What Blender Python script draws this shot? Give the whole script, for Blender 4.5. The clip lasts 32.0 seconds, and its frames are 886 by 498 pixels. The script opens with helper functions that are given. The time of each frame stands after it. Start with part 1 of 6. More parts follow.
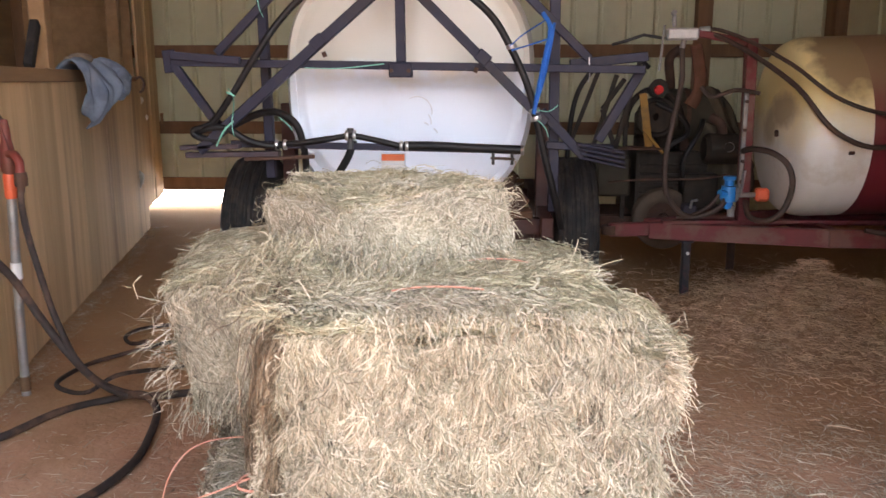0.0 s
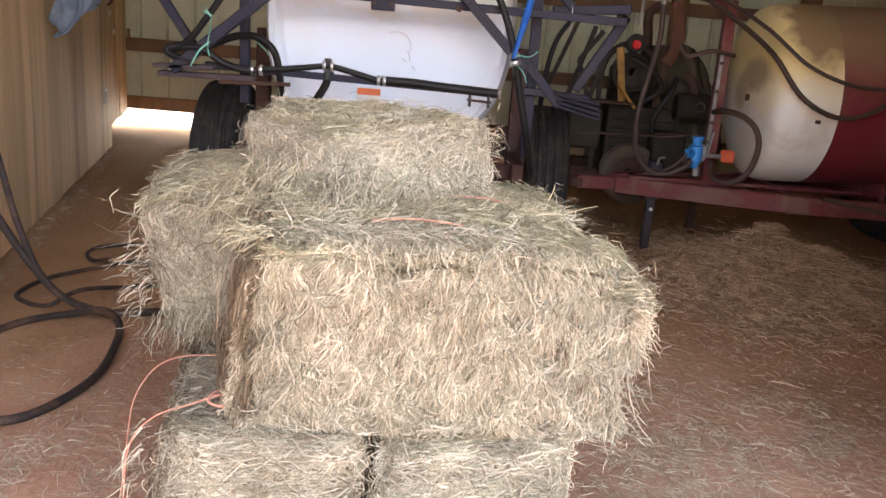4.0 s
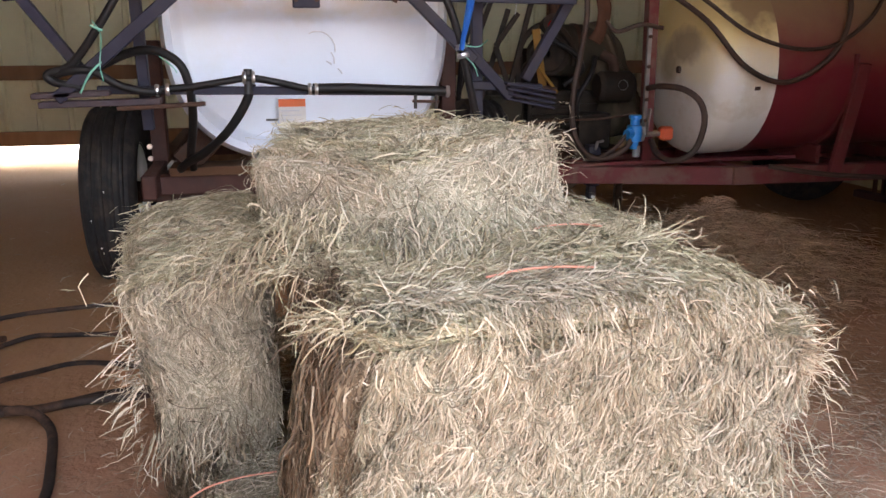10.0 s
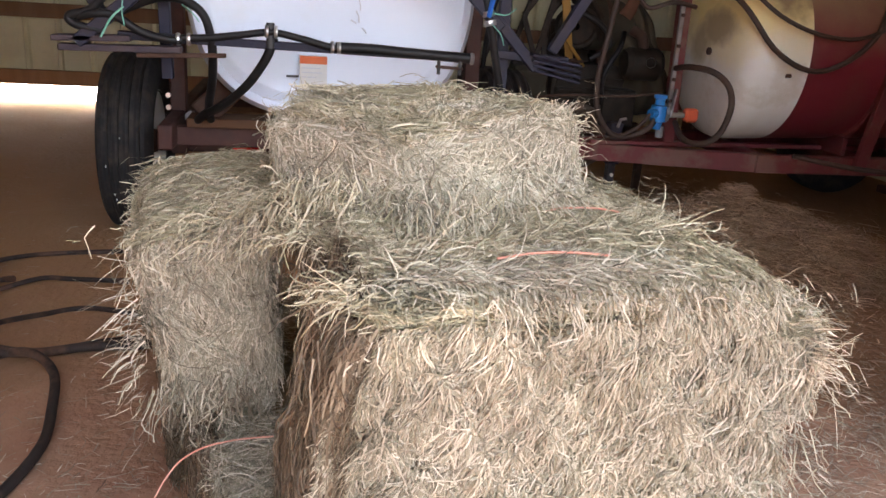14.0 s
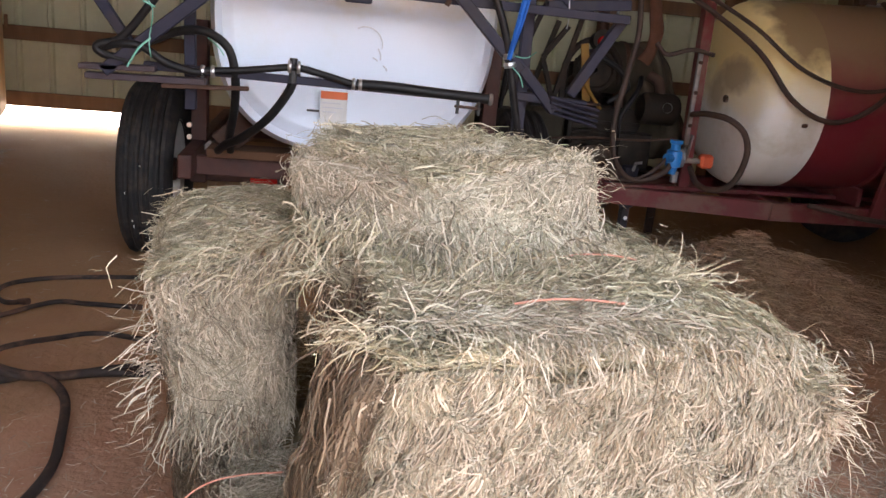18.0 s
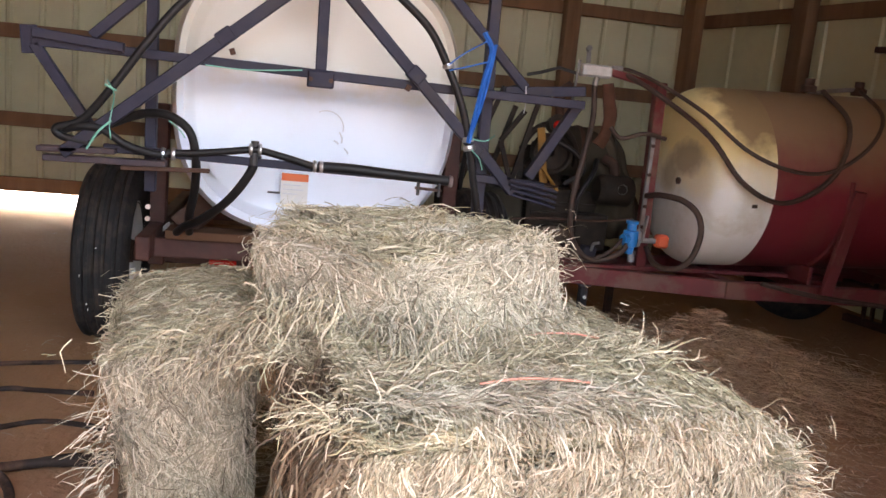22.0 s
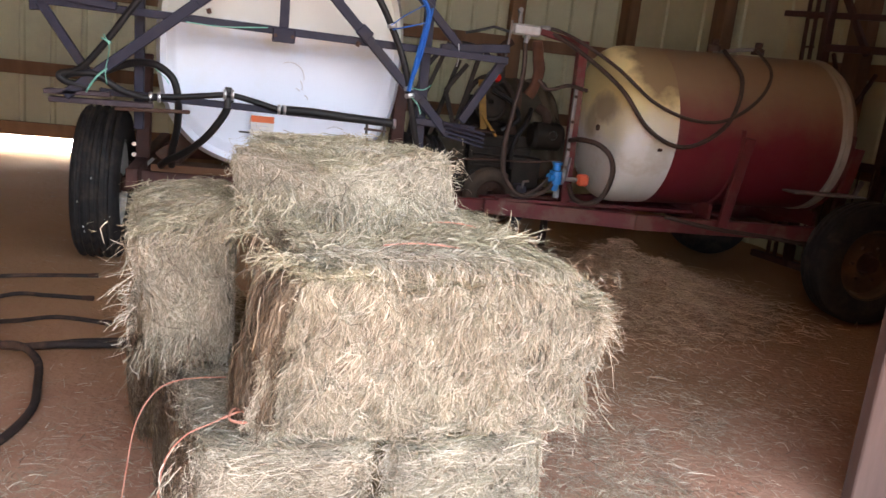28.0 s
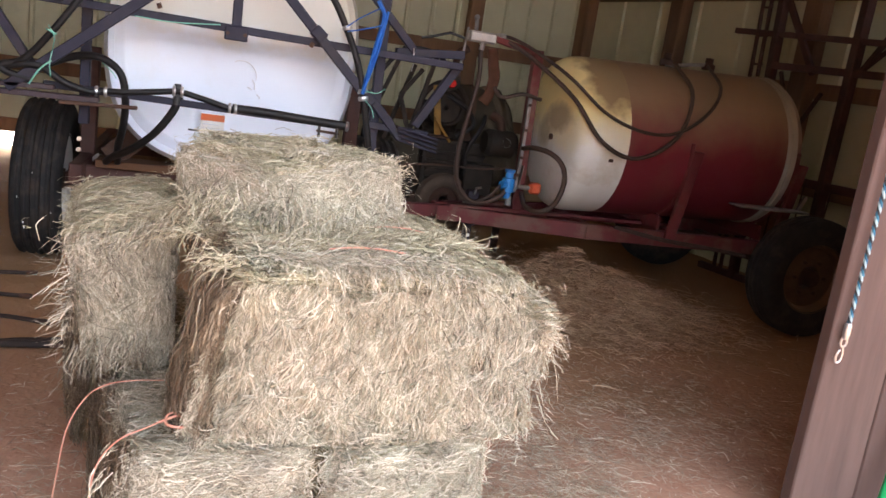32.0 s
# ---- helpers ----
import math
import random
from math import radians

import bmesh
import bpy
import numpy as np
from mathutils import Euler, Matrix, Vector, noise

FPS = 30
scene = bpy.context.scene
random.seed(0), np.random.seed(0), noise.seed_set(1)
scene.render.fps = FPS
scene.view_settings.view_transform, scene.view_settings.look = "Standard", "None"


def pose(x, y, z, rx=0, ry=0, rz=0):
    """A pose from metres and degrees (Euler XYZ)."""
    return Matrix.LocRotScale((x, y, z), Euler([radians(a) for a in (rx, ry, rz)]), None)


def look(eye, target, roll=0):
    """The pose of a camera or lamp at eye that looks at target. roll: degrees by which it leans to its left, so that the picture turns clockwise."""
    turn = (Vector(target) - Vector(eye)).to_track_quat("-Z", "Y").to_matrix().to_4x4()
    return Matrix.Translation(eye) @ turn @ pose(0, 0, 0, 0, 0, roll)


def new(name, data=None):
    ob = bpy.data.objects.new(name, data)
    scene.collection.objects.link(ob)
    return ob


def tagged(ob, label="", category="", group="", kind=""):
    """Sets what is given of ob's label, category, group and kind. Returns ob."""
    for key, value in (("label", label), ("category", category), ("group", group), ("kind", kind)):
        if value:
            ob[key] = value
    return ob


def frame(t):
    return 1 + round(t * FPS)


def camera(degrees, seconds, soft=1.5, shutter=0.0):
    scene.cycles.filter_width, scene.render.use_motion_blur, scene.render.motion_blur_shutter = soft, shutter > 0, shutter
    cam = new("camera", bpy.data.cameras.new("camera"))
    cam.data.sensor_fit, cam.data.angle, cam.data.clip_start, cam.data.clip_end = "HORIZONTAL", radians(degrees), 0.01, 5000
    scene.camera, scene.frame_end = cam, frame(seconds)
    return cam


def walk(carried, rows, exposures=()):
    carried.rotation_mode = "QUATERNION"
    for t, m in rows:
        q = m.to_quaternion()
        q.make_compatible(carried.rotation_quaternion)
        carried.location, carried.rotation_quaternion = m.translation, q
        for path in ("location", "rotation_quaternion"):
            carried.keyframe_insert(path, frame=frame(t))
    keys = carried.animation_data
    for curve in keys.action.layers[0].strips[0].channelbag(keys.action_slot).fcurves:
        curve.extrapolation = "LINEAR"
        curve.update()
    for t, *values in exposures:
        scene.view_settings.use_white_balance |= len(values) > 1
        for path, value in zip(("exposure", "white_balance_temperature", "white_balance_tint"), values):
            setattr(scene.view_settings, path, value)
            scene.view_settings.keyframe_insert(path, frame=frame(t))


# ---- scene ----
cam = camera(56.3, 32.0, shutter=0.6)
PATH = [
    (0, (0.142, 0.000, 1.460), (0.056, 1.958, 1.061), -0.00),
    (0.5, (0.147, 0.019, 1.430), (0.092, 1.978, 1.029), 0.44),
    (1, (0.158, 0.028, 1.435), (0.095, 1.985, 1.025), 0.33),
    (1.5, (0.144, 0.007, 1.432), (0.049, 1.957, 0.999), 1.59),
    (2, (0.132, -0.036, 1.427), (-0.010, 1.906, 0.973), 1.42),
    (2.5, (0.114, -0.011, 1.426), (0.048, 1.942, 0.999), 2.52),
    (4.5, (0.064, -0.050, 1.449), (0.087, 1.873, 0.902), 4.74),
    (5, (-0.057, 0.028, 1.441), (-0.079, 1.953, 0.898), 5.88),
    (5.5, (-0.131, 0.203, 1.421), (-0.151, 2.121, 0.854), 5.39),
    (6, (-0.173, 0.535, 1.431), (-0.264, 2.445, 0.844), 0.98),
    (6.5, (-0.200, 0.644, 1.424), (-0.250, 2.549, 0.815), -0.96),
    (7, (-0.291, 0.599, 1.435), (0.017, 2.496, 0.885), -1.26),
    (7.5, (-0.416, 0.542, 1.411), (0.163, 2.378, 0.867), -1.88),
    (8, (-0.472, 0.513, 1.395), (0.167, 2.326, 0.842), -0.30),
    (8.5, (-0.432, 0.515, 1.413), (0.057, 2.382, 0.889), 0.09),
    (9, (-0.411, 0.518, 1.414), (-0.011, 2.407, 0.893), -0.14),
    (9.5, (-0.416, 0.524, 1.408), (-0.042, 2.417, 0.883), -0.37),
    (10, (-0.413, 0.519, 1.413), (-0.044, 2.412, 0.885), 0.02),
    (10.5, (-0.412, 0.527, 1.412), (-0.061, 2.416, 0.859), 0.40),
    (11, (-0.402, 0.529, 1.407), (-0.058, 2.410, 0.820), 0.79),
    (11.5, (-0.393, 0.535, 1.414), (-0.053, 2.412, 0.812), 1.59),
    (12, (-0.391, 0.538, 1.424), (-0.046, 2.422, 0.847), 2.19),
    (12.5, (-0.394, 0.548, 1.422), (-0.054, 2.432, 0.843), 2.49),
    (13, (-0.395, 0.549, 1.425), (-0.065, 2.430, 0.831), 2.58),
    (13.5, (-0.398, 0.554, 1.424), (-0.066, 2.431, 0.818), 3.08),
    (14, (-0.404, 0.556, 1.426), (-0.067, 2.430, 0.815), 3.69),
    (14.5, (-0.406, 0.563, 1.427), (-0.065, 2.439, 0.821), 4.39),
    (16.5, (-0.424, 0.545, 1.431), (-0.075, 2.425, 0.844), 5.40),
    (17, (-0.423, 0.556, 1.434), (-0.086, 2.442, 0.859), 5.38),
    (17.5, (-0.428, 0.550, 1.447), (-0.119, 2.448, 0.898), 5.34),
    (18, (-0.422, 0.552, 1.443), (-0.111, 2.454, 0.909), 5.44),
    (18.5, (-0.417, 0.554, 1.444), (-0.087, 2.452, 0.907), 5.37),
    (19, (-0.416, 0.558, 1.442), (-0.082, 2.452, 0.895), 5.57),
    (19.5, (-0.419, 0.558, 1.440), (-0.093, 2.453, 0.890), 5.97),
    (20, (-0.410, 0.569, 1.433), (-0.086, 2.459, 0.864), 5.46),
    (20.5, (-0.412, 0.566, 1.433), (-0.081, 2.455, 0.865), 5.27),
    (21, (-0.413, 0.567, 1.436), (-0.075, 2.459, 0.879), 5.58),
    (21.5, (-0.416, 0.562, 1.437), (-0.077, 2.470, 0.941), 5.38),
    (22, (-0.431, 0.553, 1.440), (-0.034, 2.484, 1.105), 5.54),
    (22.5, (-0.445, 0.542, 1.421), (-0.048, 2.455, 0.994), 4.15),
    (23, (-0.501, 0.519, 1.423), (-0.022, 2.409, 0.977), 5.16),
    (23.5, (-0.553, 0.494, 1.406), (-0.022, 2.372, 0.968), 5.93),
    (24, (-0.528, 0.374, 1.426), (-0.062, 2.273, 1.008), 6.34),
    (24.5, (-0.445, 0.162, 1.415), (-0.049, 2.063, 0.934), 6.05),
    (25, (-0.449, 0.034, 1.424), (-0.079, 1.920, 0.873), 5.23),
    (25.5, (-0.557, -0.071, 1.459), (-0.031, 1.795, 0.967), 9.53),
    (26, (-0.627, -0.116, 1.445), (0.031, 1.718, 0.995), 14.61),
    (26.5, (-0.593, -0.176, 1.449), (0.116, 1.643, 1.016), 11.27),
    (28.5, (-0.414, -0.256, 1.472), (0.027, 1.645, 1.036), 5.81),
    (29, (-0.410, -0.243, 1.464), (0.043, 1.659, 1.040), 6.12),
    (29.5, (-0.415, -0.222, 1.453), (0.061, 1.672, 1.022), 6.86),
    (30, (-0.422, -0.226, 1.455), (0.070, 1.663, 1.021), 7.48),
    (30.5, (-0.421, -0.240, 1.462), (0.086, 1.647, 1.035), 7.70),
    (31, (-0.410, -0.241, 1.465), (0.109, 1.645, 1.048), 7.71),
    (31.5, (-0.411, -0.254, 1.467), (0.131, 1.623, 1.044), 7.75),
    (32, (-0.415, -0.243, 1.470), (0.166, 1.626, 1.057), 8.40),
]
walk(cam, [(t, look(eye, target, roll)) for t, eye, target, roll in PATH], [(0, 3.12, 6400, 15), (5.5, 3.12, 6400, 15), (8, 2.95, 6250, 15), (21, 2.95, 6250, 15), (22, 3.2, 6250, 15), (23, 3.05, 6250, 15), (25, 3.15, 6250, 15), (27, 3.12, 6250, 15), (32, 3.12, 6250, 15)])


# ---------------------------------------------------------------- light
world = bpy.data.worlds.new("sky")
scene.world = world
world.use_nodes = True
wn = world.node_tree
sky = wn.nodes.new("ShaderNodeTexSky")
sky.sky_type, sky.sun_disc = "NISHITA", False
sky.sun_elevation, sky.sun_rotation = radians(79.8), radians(199.4)
haze = wn.nodes.new("ShaderNodeHueSaturation")
haze.inputs["Saturation"].default_value = 0.3
wn.links.new(sky.outputs[0], haze.inputs["Color"])
wn.links.new(haze.outputs[0], wn.nodes["Background"].inputs[0])
wn.nodes["Background"].inputs[1].default_value = 0.15
sun = new("sun", bpy.data.lights.new("sun", "SUN"))
sun.data.energy, sun.data.angle, sun.data.color = 3.0, radians(0.5), (1.0, 0.96, 0.9)
sun.matrix_world = look((-1.2, -3.4, 20), (0, 0, 0))


# ---------------------------------------------------------------- helpers of this scene
def part(name, bm, material, parent=None, label=""):
    """Link a bmesh as one mesh object, under a thing or a part where one is given."""
    me = bpy.data.meshes.new(name)
    bm.normal_update()
    bm.to_mesh(me)
    bm.free()
    return mesh_part(name, me, material, parent, label)


def mesh_part(name, me, material, parent=None, label=""):
    if material is not None and not me.materials:
        me.materials.append(material)
    ob = new(name, me)
    ob.parent = parent
    return tagged(ob, label)


def thing(name, label, category, at=(0, 0, 0), rz=0, group="", kind=""):
    ob = new(name)
    ob.empty_display_size = 0.1
    ob.matrix_world = pose(*at, 0, 0, rz)
    return tagged(ob, label, category, group, kind)


def smooth(ob, angle=40):
    me = ob.data
    me.shade_smooth()
    me.set_sharp_from_angle(angle=radians(angle))
    return ob


def box(lo, hi, bevel=0.0, bm=None, seg=1):
    bm = bm or bmesh.new()
    lo, hi = Vector(lo), Vector(hi)
    m = Matrix.Translation((lo + hi) / 2) @ Matrix.Diagonal((*(hi - lo), 1))
    geo = bmesh.ops.create_cube(bm, size=1, matrix=m)
    if bevel:
        edges = {e for v in geo["verts"] for e in v.link_edges}
        bmesh.ops.bevel(bm, geom=list(edges), offset=bevel, segments=seg, affect="EDGES", profile=0.6)
    return bm


def bar(a, b, w, h, bm=None, bevel=0.0, up=(0, 0, 1)):
    """A rectangular bar from a to b, w wide and h high."""
    bm = bm or bmesh.new()
    a, b = Vector(a), Vector(b)
    d = b - a
    z = Vector(up)
    if abs(d.normalized().dot(z)) > 0.95:
        z = Vector((0, 1, 0))
    x = d.normalized().cross(z).normalized()
    z = x.cross(d.normalized())
    m = Matrix((x * w, d, z * h)).transposed().to_4x4()
    m.translation = (a + b) / 2
    geo = bmesh.ops.create_cube(bm, size=1, matrix=m)
    if bevel:
        edges = {e for v in geo["verts"] for e in v.link_edges}
        bmesh.ops.bevel(bm, geom=list(edges), offset=bevel, segments=1, affect="EDGES")
    return bm


def spline(points, n):
    """n + 1 points on a Catmull-Rom curve through the given ones."""
    p = [Vector(q) for q in points]
    p = [2 * p[0] - p[1]] + p + [2 * p[-1] - p[-2]]
    k = len(p) - 3
    out = []
    for i in range(n + 1):
        u = i / n * k
        j = min(int(u), k - 1)
        u -= j
        a, b, c, d = p[j:j + 4]
        out.append(0.5 * (2 * b + (c - a) * u + (2 * a - 5 * b + 4 * c - d) * u * u + (3 * b - a - 3 * c + d) * u ** 3))
    return out


def tube(points, r, sides=10, n=0, bm=None):
    """A round tube along points (n > 0: smoothed to n pieces), with closed ends. r: one radius, or one for each point."""
    bm = bm or bmesh.new()
    pts = spline(points, n) if n else [Vector(q) for q in points]
    rs = r if isinstance(r, (list, tuple)) else [r] * len(pts)
    if len(rs) != len(pts):
        rs = [rs[min(int(i / (len(pts) - 1) * (len(rs) - 1) + 0.5), len(rs) - 1)] for i in range(len(pts))]
    rings, side = [], None
    for i, q in enumerate(pts):
        d = (pts[min(i + 1, len(pts) - 1)] - pts[max(i - 1, 0)]).normalized()
        if side is None:
            side = d.orthogonal().normalized()
        side = (side - d * side.dot(d)).normalized()
        other = d.cross(side)
        rings.append([bm.verts.new(q + rs[i] * (math.cos(a) * side + math.sin(a) * other))
                      for a in (2 * math.pi * k / sides for k in range(sides))])
    for a, b in zip(rings, rings[1:]):
        for k in range(sides):
            bm.faces.new((a[k], a[(k + 1) % sides], b[(k + 1) % sides], b[k]))
    bm.faces.new(rings[0][::-1])
    bm.faces.new(rings[-1])
    return bm


def lathe(profile, sides=32, m=Matrix(), bm=None, cap=False):
    """A body turned round its own z axis from (radius, height) pairs."""
    bm = bm or bmesh.new()
    rings = []
    for r, h in profile:
        rings.append([bm.verts.new(m @ Vector((r * math.cos(a), r * math.sin(a), h)))
                      for a in (2 * math.pi * k / sides for k in range(sides))])
    for a, b in zip(rings, rings[1:]):
        for k in range(sides):
            bm.faces.new((a[k], a[(k + 1) % sides], b[(k + 1) % sides], b[k]))
    if cap:
        bm.faces.new(rings[0][::-1])
        bm.faces.new(rings[-1])
    bmesh.ops.recalc_face_normals(bm, faces=bm.faces)
    return bm


def axis_x(x, y, z):
    """A matrix whose own z axis lies along the world's x."""
    return Matrix.Translation((x, y, z)) @ Matrix.Rotation(radians(90), 4, "Y")


# ---------------------------------------------------------------- materials
def material(name, base, rough=0.7, metal=0.0, vary=None, scale=6.0, bump=0.0, bump_scale=60.0, stain=None, stain_scale=1.5,
             stain_amount=0.5, stretch=(1, 1, 1), per_island=0.0, per_object=0.0, spec=0.5, coat=0.0, settle=None):
    """A node material: base colour with fine grain (vary), larger stains with edges of their own, and relief."""
    m = bpy.data.materials.new(name)
    m.use_nodes = True
    nt = m.node_tree
    n, link = nt.nodes, nt.links.new
    bsdf = n["Principled BSDF"]
    bsdf.inputs["Roughness"].default_value = rough
    bsdf.inputs["Metallic"].default_value = metal
    bsdf.inputs["Specular IOR Level"].default_value = spec
    bsdf.inputs["Coat Weight"].default_value = coat
    co = n.new("ShaderNodeTexCoord")
    mp = n.new("ShaderNodeMapping")
    mp.inputs["Scale"].default_value = stretch
    link(co.outputs["Object"], mp.inputs[0])
    colour = n.new("ShaderNodeRGB")
    colour.outputs[0].default_value = (*base, 1)
    out = colour.outputs[0]

    def mix(a, b, fac):
        x = n.new("ShaderNodeMix")
        x.data_type = "RGBA"
        link(fac, x.inputs["Factor"])
        link(a, x.inputs["A"])
        if isinstance(b, tuple):
            x.inputs["B"].default_value = (*b, 1)
        else:
            link(b, x.inputs["B"])
        return x.outputs["Result"]

    def noise_tex(s, detail=5.0, rough_=0.6):
        t = n.new("ShaderNodeTexNoise")
        t.inputs["Scale"].default_value, t.inputs["Detail"].default_value, t.inputs["Roughness"].default_value = s, detail, rough_
        link(mp.outputs[0], t.inputs["Vector"])
        return t.outputs[0]

    def ramp(x, lo, hi, top=1.0):
        r = n.new("ShaderNodeMapRange")
        r.inputs["From Min"].default_value, r.inputs["From Max"].default_value, r.inputs["To Max"].default_value = lo, hi, top
        link(x, r.inputs[0])
        return r.outputs[0]

    if vary:
        out = mix(out, vary, ramp(noise_tex(scale), 0.3, 0.7))
    if stain:
        out = mix(out, stain, ramp(noise_tex(stain_scale, 7.0, 0.65), 0.5, 0.62, stain_amount))
    if settle:
        # settled dirt: colour, where it starts, where it is full, and along which axis with how ragged an edge
        axis, ragged = settle[3:] or ("Z", 0.45)
        sep = n.new("ShaderNodeSeparateXYZ")
        link(co.outputs["Object"], sep.inputs[0])
        add = n.new("ShaderNodeMath")
        add.operation = "MULTIPLY_ADD"
        link(noise_tex(3.0), add.inputs[0])
        add.inputs[1].default_value = ragged
        link(sep.outputs[axis], add.inputs[2])
        out = mix(out, settle[0], ramp(add.outputs[0], settle[1] + ragged / 2, settle[2] + ragged / 2, 0.85))
    if per_island or per_object:
        if per_island:
            rnd = n.new("ShaderNodeNewGeometry").outputs["Random Per Island"]
        else:
            rnd = n.new("ShaderNodeObjectInfo").outputs["Random"]
        hsv = n.new("ShaderNodeHueSaturation")
        amount = per_island or per_object
        mr = n.new("ShaderNodeMapRange")
        mr.inputs["To Min"].default_value, mr.inputs["To Max"].default_value = 1 - amount, 1 + amount
        link(rnd, mr.inputs[0])
        link(mr.outputs[0], hsv.inputs["Value"])
        link(out, hsv.inputs["Color"])
        out = hsv.outputs[0]
    link(out, bsdf.inputs["Base Color"])
    if bump:
        b = n.new("ShaderNodeBump")
        b.inputs["Strength"].default_value, b.inputs["Distance"].default_value = 1.0, bump
        link(noise_tex(bump_scale, 4.0), b.inputs["Height"])
        link(b.outputs[0], bsdf.inputs["Normal"])
        mr = n.new("ShaderNodeMapRange")
        mr.inputs["To Min"].default_value, mr.inputs["To Max"].default_value = max(rough - 0.12, 0.02), min(rough + 0.12, 1)
        link(noise_tex(scale * 0.7), mr.inputs[0])
        link(mr.outputs[0], bsdf.inputs["Roughness"])
    return m


CLAY = material("red_clay", (0.36, 0.195, 0.125), 0.95, vary=(0.47, 0.30, 0.215), scale=3.0, bump=0.012, bump_scale=25, stain=(0.23, 0.14, 0.075),
                stain_scale=0.7, stain_amount=0.75, spec=0.2, settle=((0.36, 0.215, 0.105), 2.3, 4.6, "Y", 3.0))
STEEL_SHEET = material("painted_sheet_metal", (0.61, 0.59, 0.385), 0.5, 0.0, vary=(0.53, 0.51, 0.33), scale=2.0, bump=0.0006, bump_scale=8, stain=(0.34, 0.30, 0.22),
                       stain_scale=0.7, stain_amount=0.35)
ROOF_SHEET = material("galvanised_roof_sheet", (0.42, 0.42, 0.40), 0.5, 0.4, vary=(0.36, 0.36, 0.34), scale=3.0, bump=0.0005, bump_scale=10)
TIMBER = material("old_framing_timber", (0.24, 0.135, 0.07), 0.85, vary=(0.17, 0.09, 0.045), scale=9.0, stretch=(1, 1, 0.12), bump=0.002, bump_scale=50,
                  stain=(0.10, 0.06, 0.035), stain_scale=2.0, stain_amount=0.5, per_object=0.15)
LOFT = material("aged_loft_board", (0.35, 0.215, 0.105), 0.85, vary=(0.26, 0.155, 0.075), scale=9.0, stretch=(0.12, 1, 1), bump=0.002, bump_scale=50,
                stain=(0.18, 0.11, 0.06), stain_scale=2.0, stain_amount=0.5, per_object=0.12)
PLY = material("weathered_plywood", (0.68, 0.48, 0.26), 0.75, vary=(0.52, 0.345, 0.175), scale=8.0, stretch=(1, 1, 0.08), bump=0.0015, bump_scale=40,
               stain=(0.29, 0.18, 0.10), stain_scale=2.2, stain_amount=0.7, per_object=0.14)
RED_TIMBER = material("red_brown_board", (0.092, 0.055, 0.045), 0.8, vary=(0.062, 0.036, 0.029), scale=7.0, stretch=(1, 1, 0.1), bump=0.0015, bump_scale=60,
                      stain=(0.15, 0.10, 0.08), stain_scale=3.0, stain_amount=0.4)
POLY = material("white_polyethylene", (0.76, 0.83, 0.93), 0.42, vary=(0.72, 0.79, 0.88), scale=1.2, bump=0.0008, bump_scale=6, settle=((0.66, 0.625, 0.505), 1.42, 1.56), stain=(0.66, 0.64, 0.56),
                stain_scale=1.4, stain_amount=0.25)
TYRE = material("tyre_rubber", (0.018, 0.018, 0.019), 0.88, vary=(0.032, 0.030, 0.028), spec=0.3, scale=12, bump=0.001, bump_scale=90, stain=(0.085, 0.062, 0.045), stain_scale=6, stain_amount=0.35)
HOSE = material("black_rubber_hose", (0.008, 0.008, 0.009), 0.5, spec=0.3, vary=(0.016, 0.015, 0.014), scale=14, bump=0.0005, bump_scale=120)
BOOM_PAINT = material("dark_blue_grey_boom_paint", (0.016, 0.017, 0.032), 0.6, 0.0, spec=0.3, vary=(0.028, 0.027, 0.045), scale=10, bump=0.0006, bump_scale=90, stain=(0.035, 0.027, 0.022),
                      stain_scale=5, stain_amount=0.45)
RED_PAINT = material("dull_red_paint", (0.165, 0.034, 0.036), 0.6, 0.0, spec=0.3, vary=(0.12, 0.032, 0.030), scale=8, bump=0.0006, bump_scale=70, stain=(0.20, 0.125, 0.09), stain_scale=4, stain_amount=0.55)
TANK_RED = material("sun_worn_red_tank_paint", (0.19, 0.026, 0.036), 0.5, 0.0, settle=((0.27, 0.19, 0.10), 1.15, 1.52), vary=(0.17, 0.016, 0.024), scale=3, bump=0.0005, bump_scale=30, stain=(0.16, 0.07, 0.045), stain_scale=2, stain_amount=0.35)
HAY_CORE = material("packed_hay", (0.17, 0.135, 0.075), 0.95, vary=(0.29, 0.235, 0.135), scale=60, bump=0.004, bump_scale=90, spec=0.1)


# ---------------------------------------------------------------- ground and building
def rolling(x, y):
    return 0.02 * noise.noise((x * 1.3, y * 1.3, 0.3)) + 0.008 * noise.noise((x * 5, y * 5, 1.7))


def make_ground():
    n, size = 150, 7.0
    me = bpy.data.meshes.new("ground")
    xs = [-5.5 + 11.0 * i / n for i in range(n + 1)]
    ys = [-4.0 + 14.0 * i / n for i in range(n + 1)]
    xs = [-400, -60, -15] + xs + [15, 60, 400]
    ys = [-400, -60, -15] + ys + [15, 60, 400]
    verts = [(x, y, rolling(x, y) if abs(x) < 5.6 and -4.1 < y < 10.1 else 0.0) for y in ys for x in xs]
    w = len(xs)
    faces = [(j * w + i, j * w + i + 1, j * w + w + i + 1, j * w + w + i) for j in range(len(ys) - 1) for i in range(w - 1)]
    me.from_pydata(verts, [], faces)
    me.shade_smooth()
    ob = mesh_part("ground", me, CLAY)
    return tagged(ob, "packed red clay floor with scattered straw", "ground", kind="structure")


make_ground()

BACK_Y, ROOF_Z = 9.5, 4.2


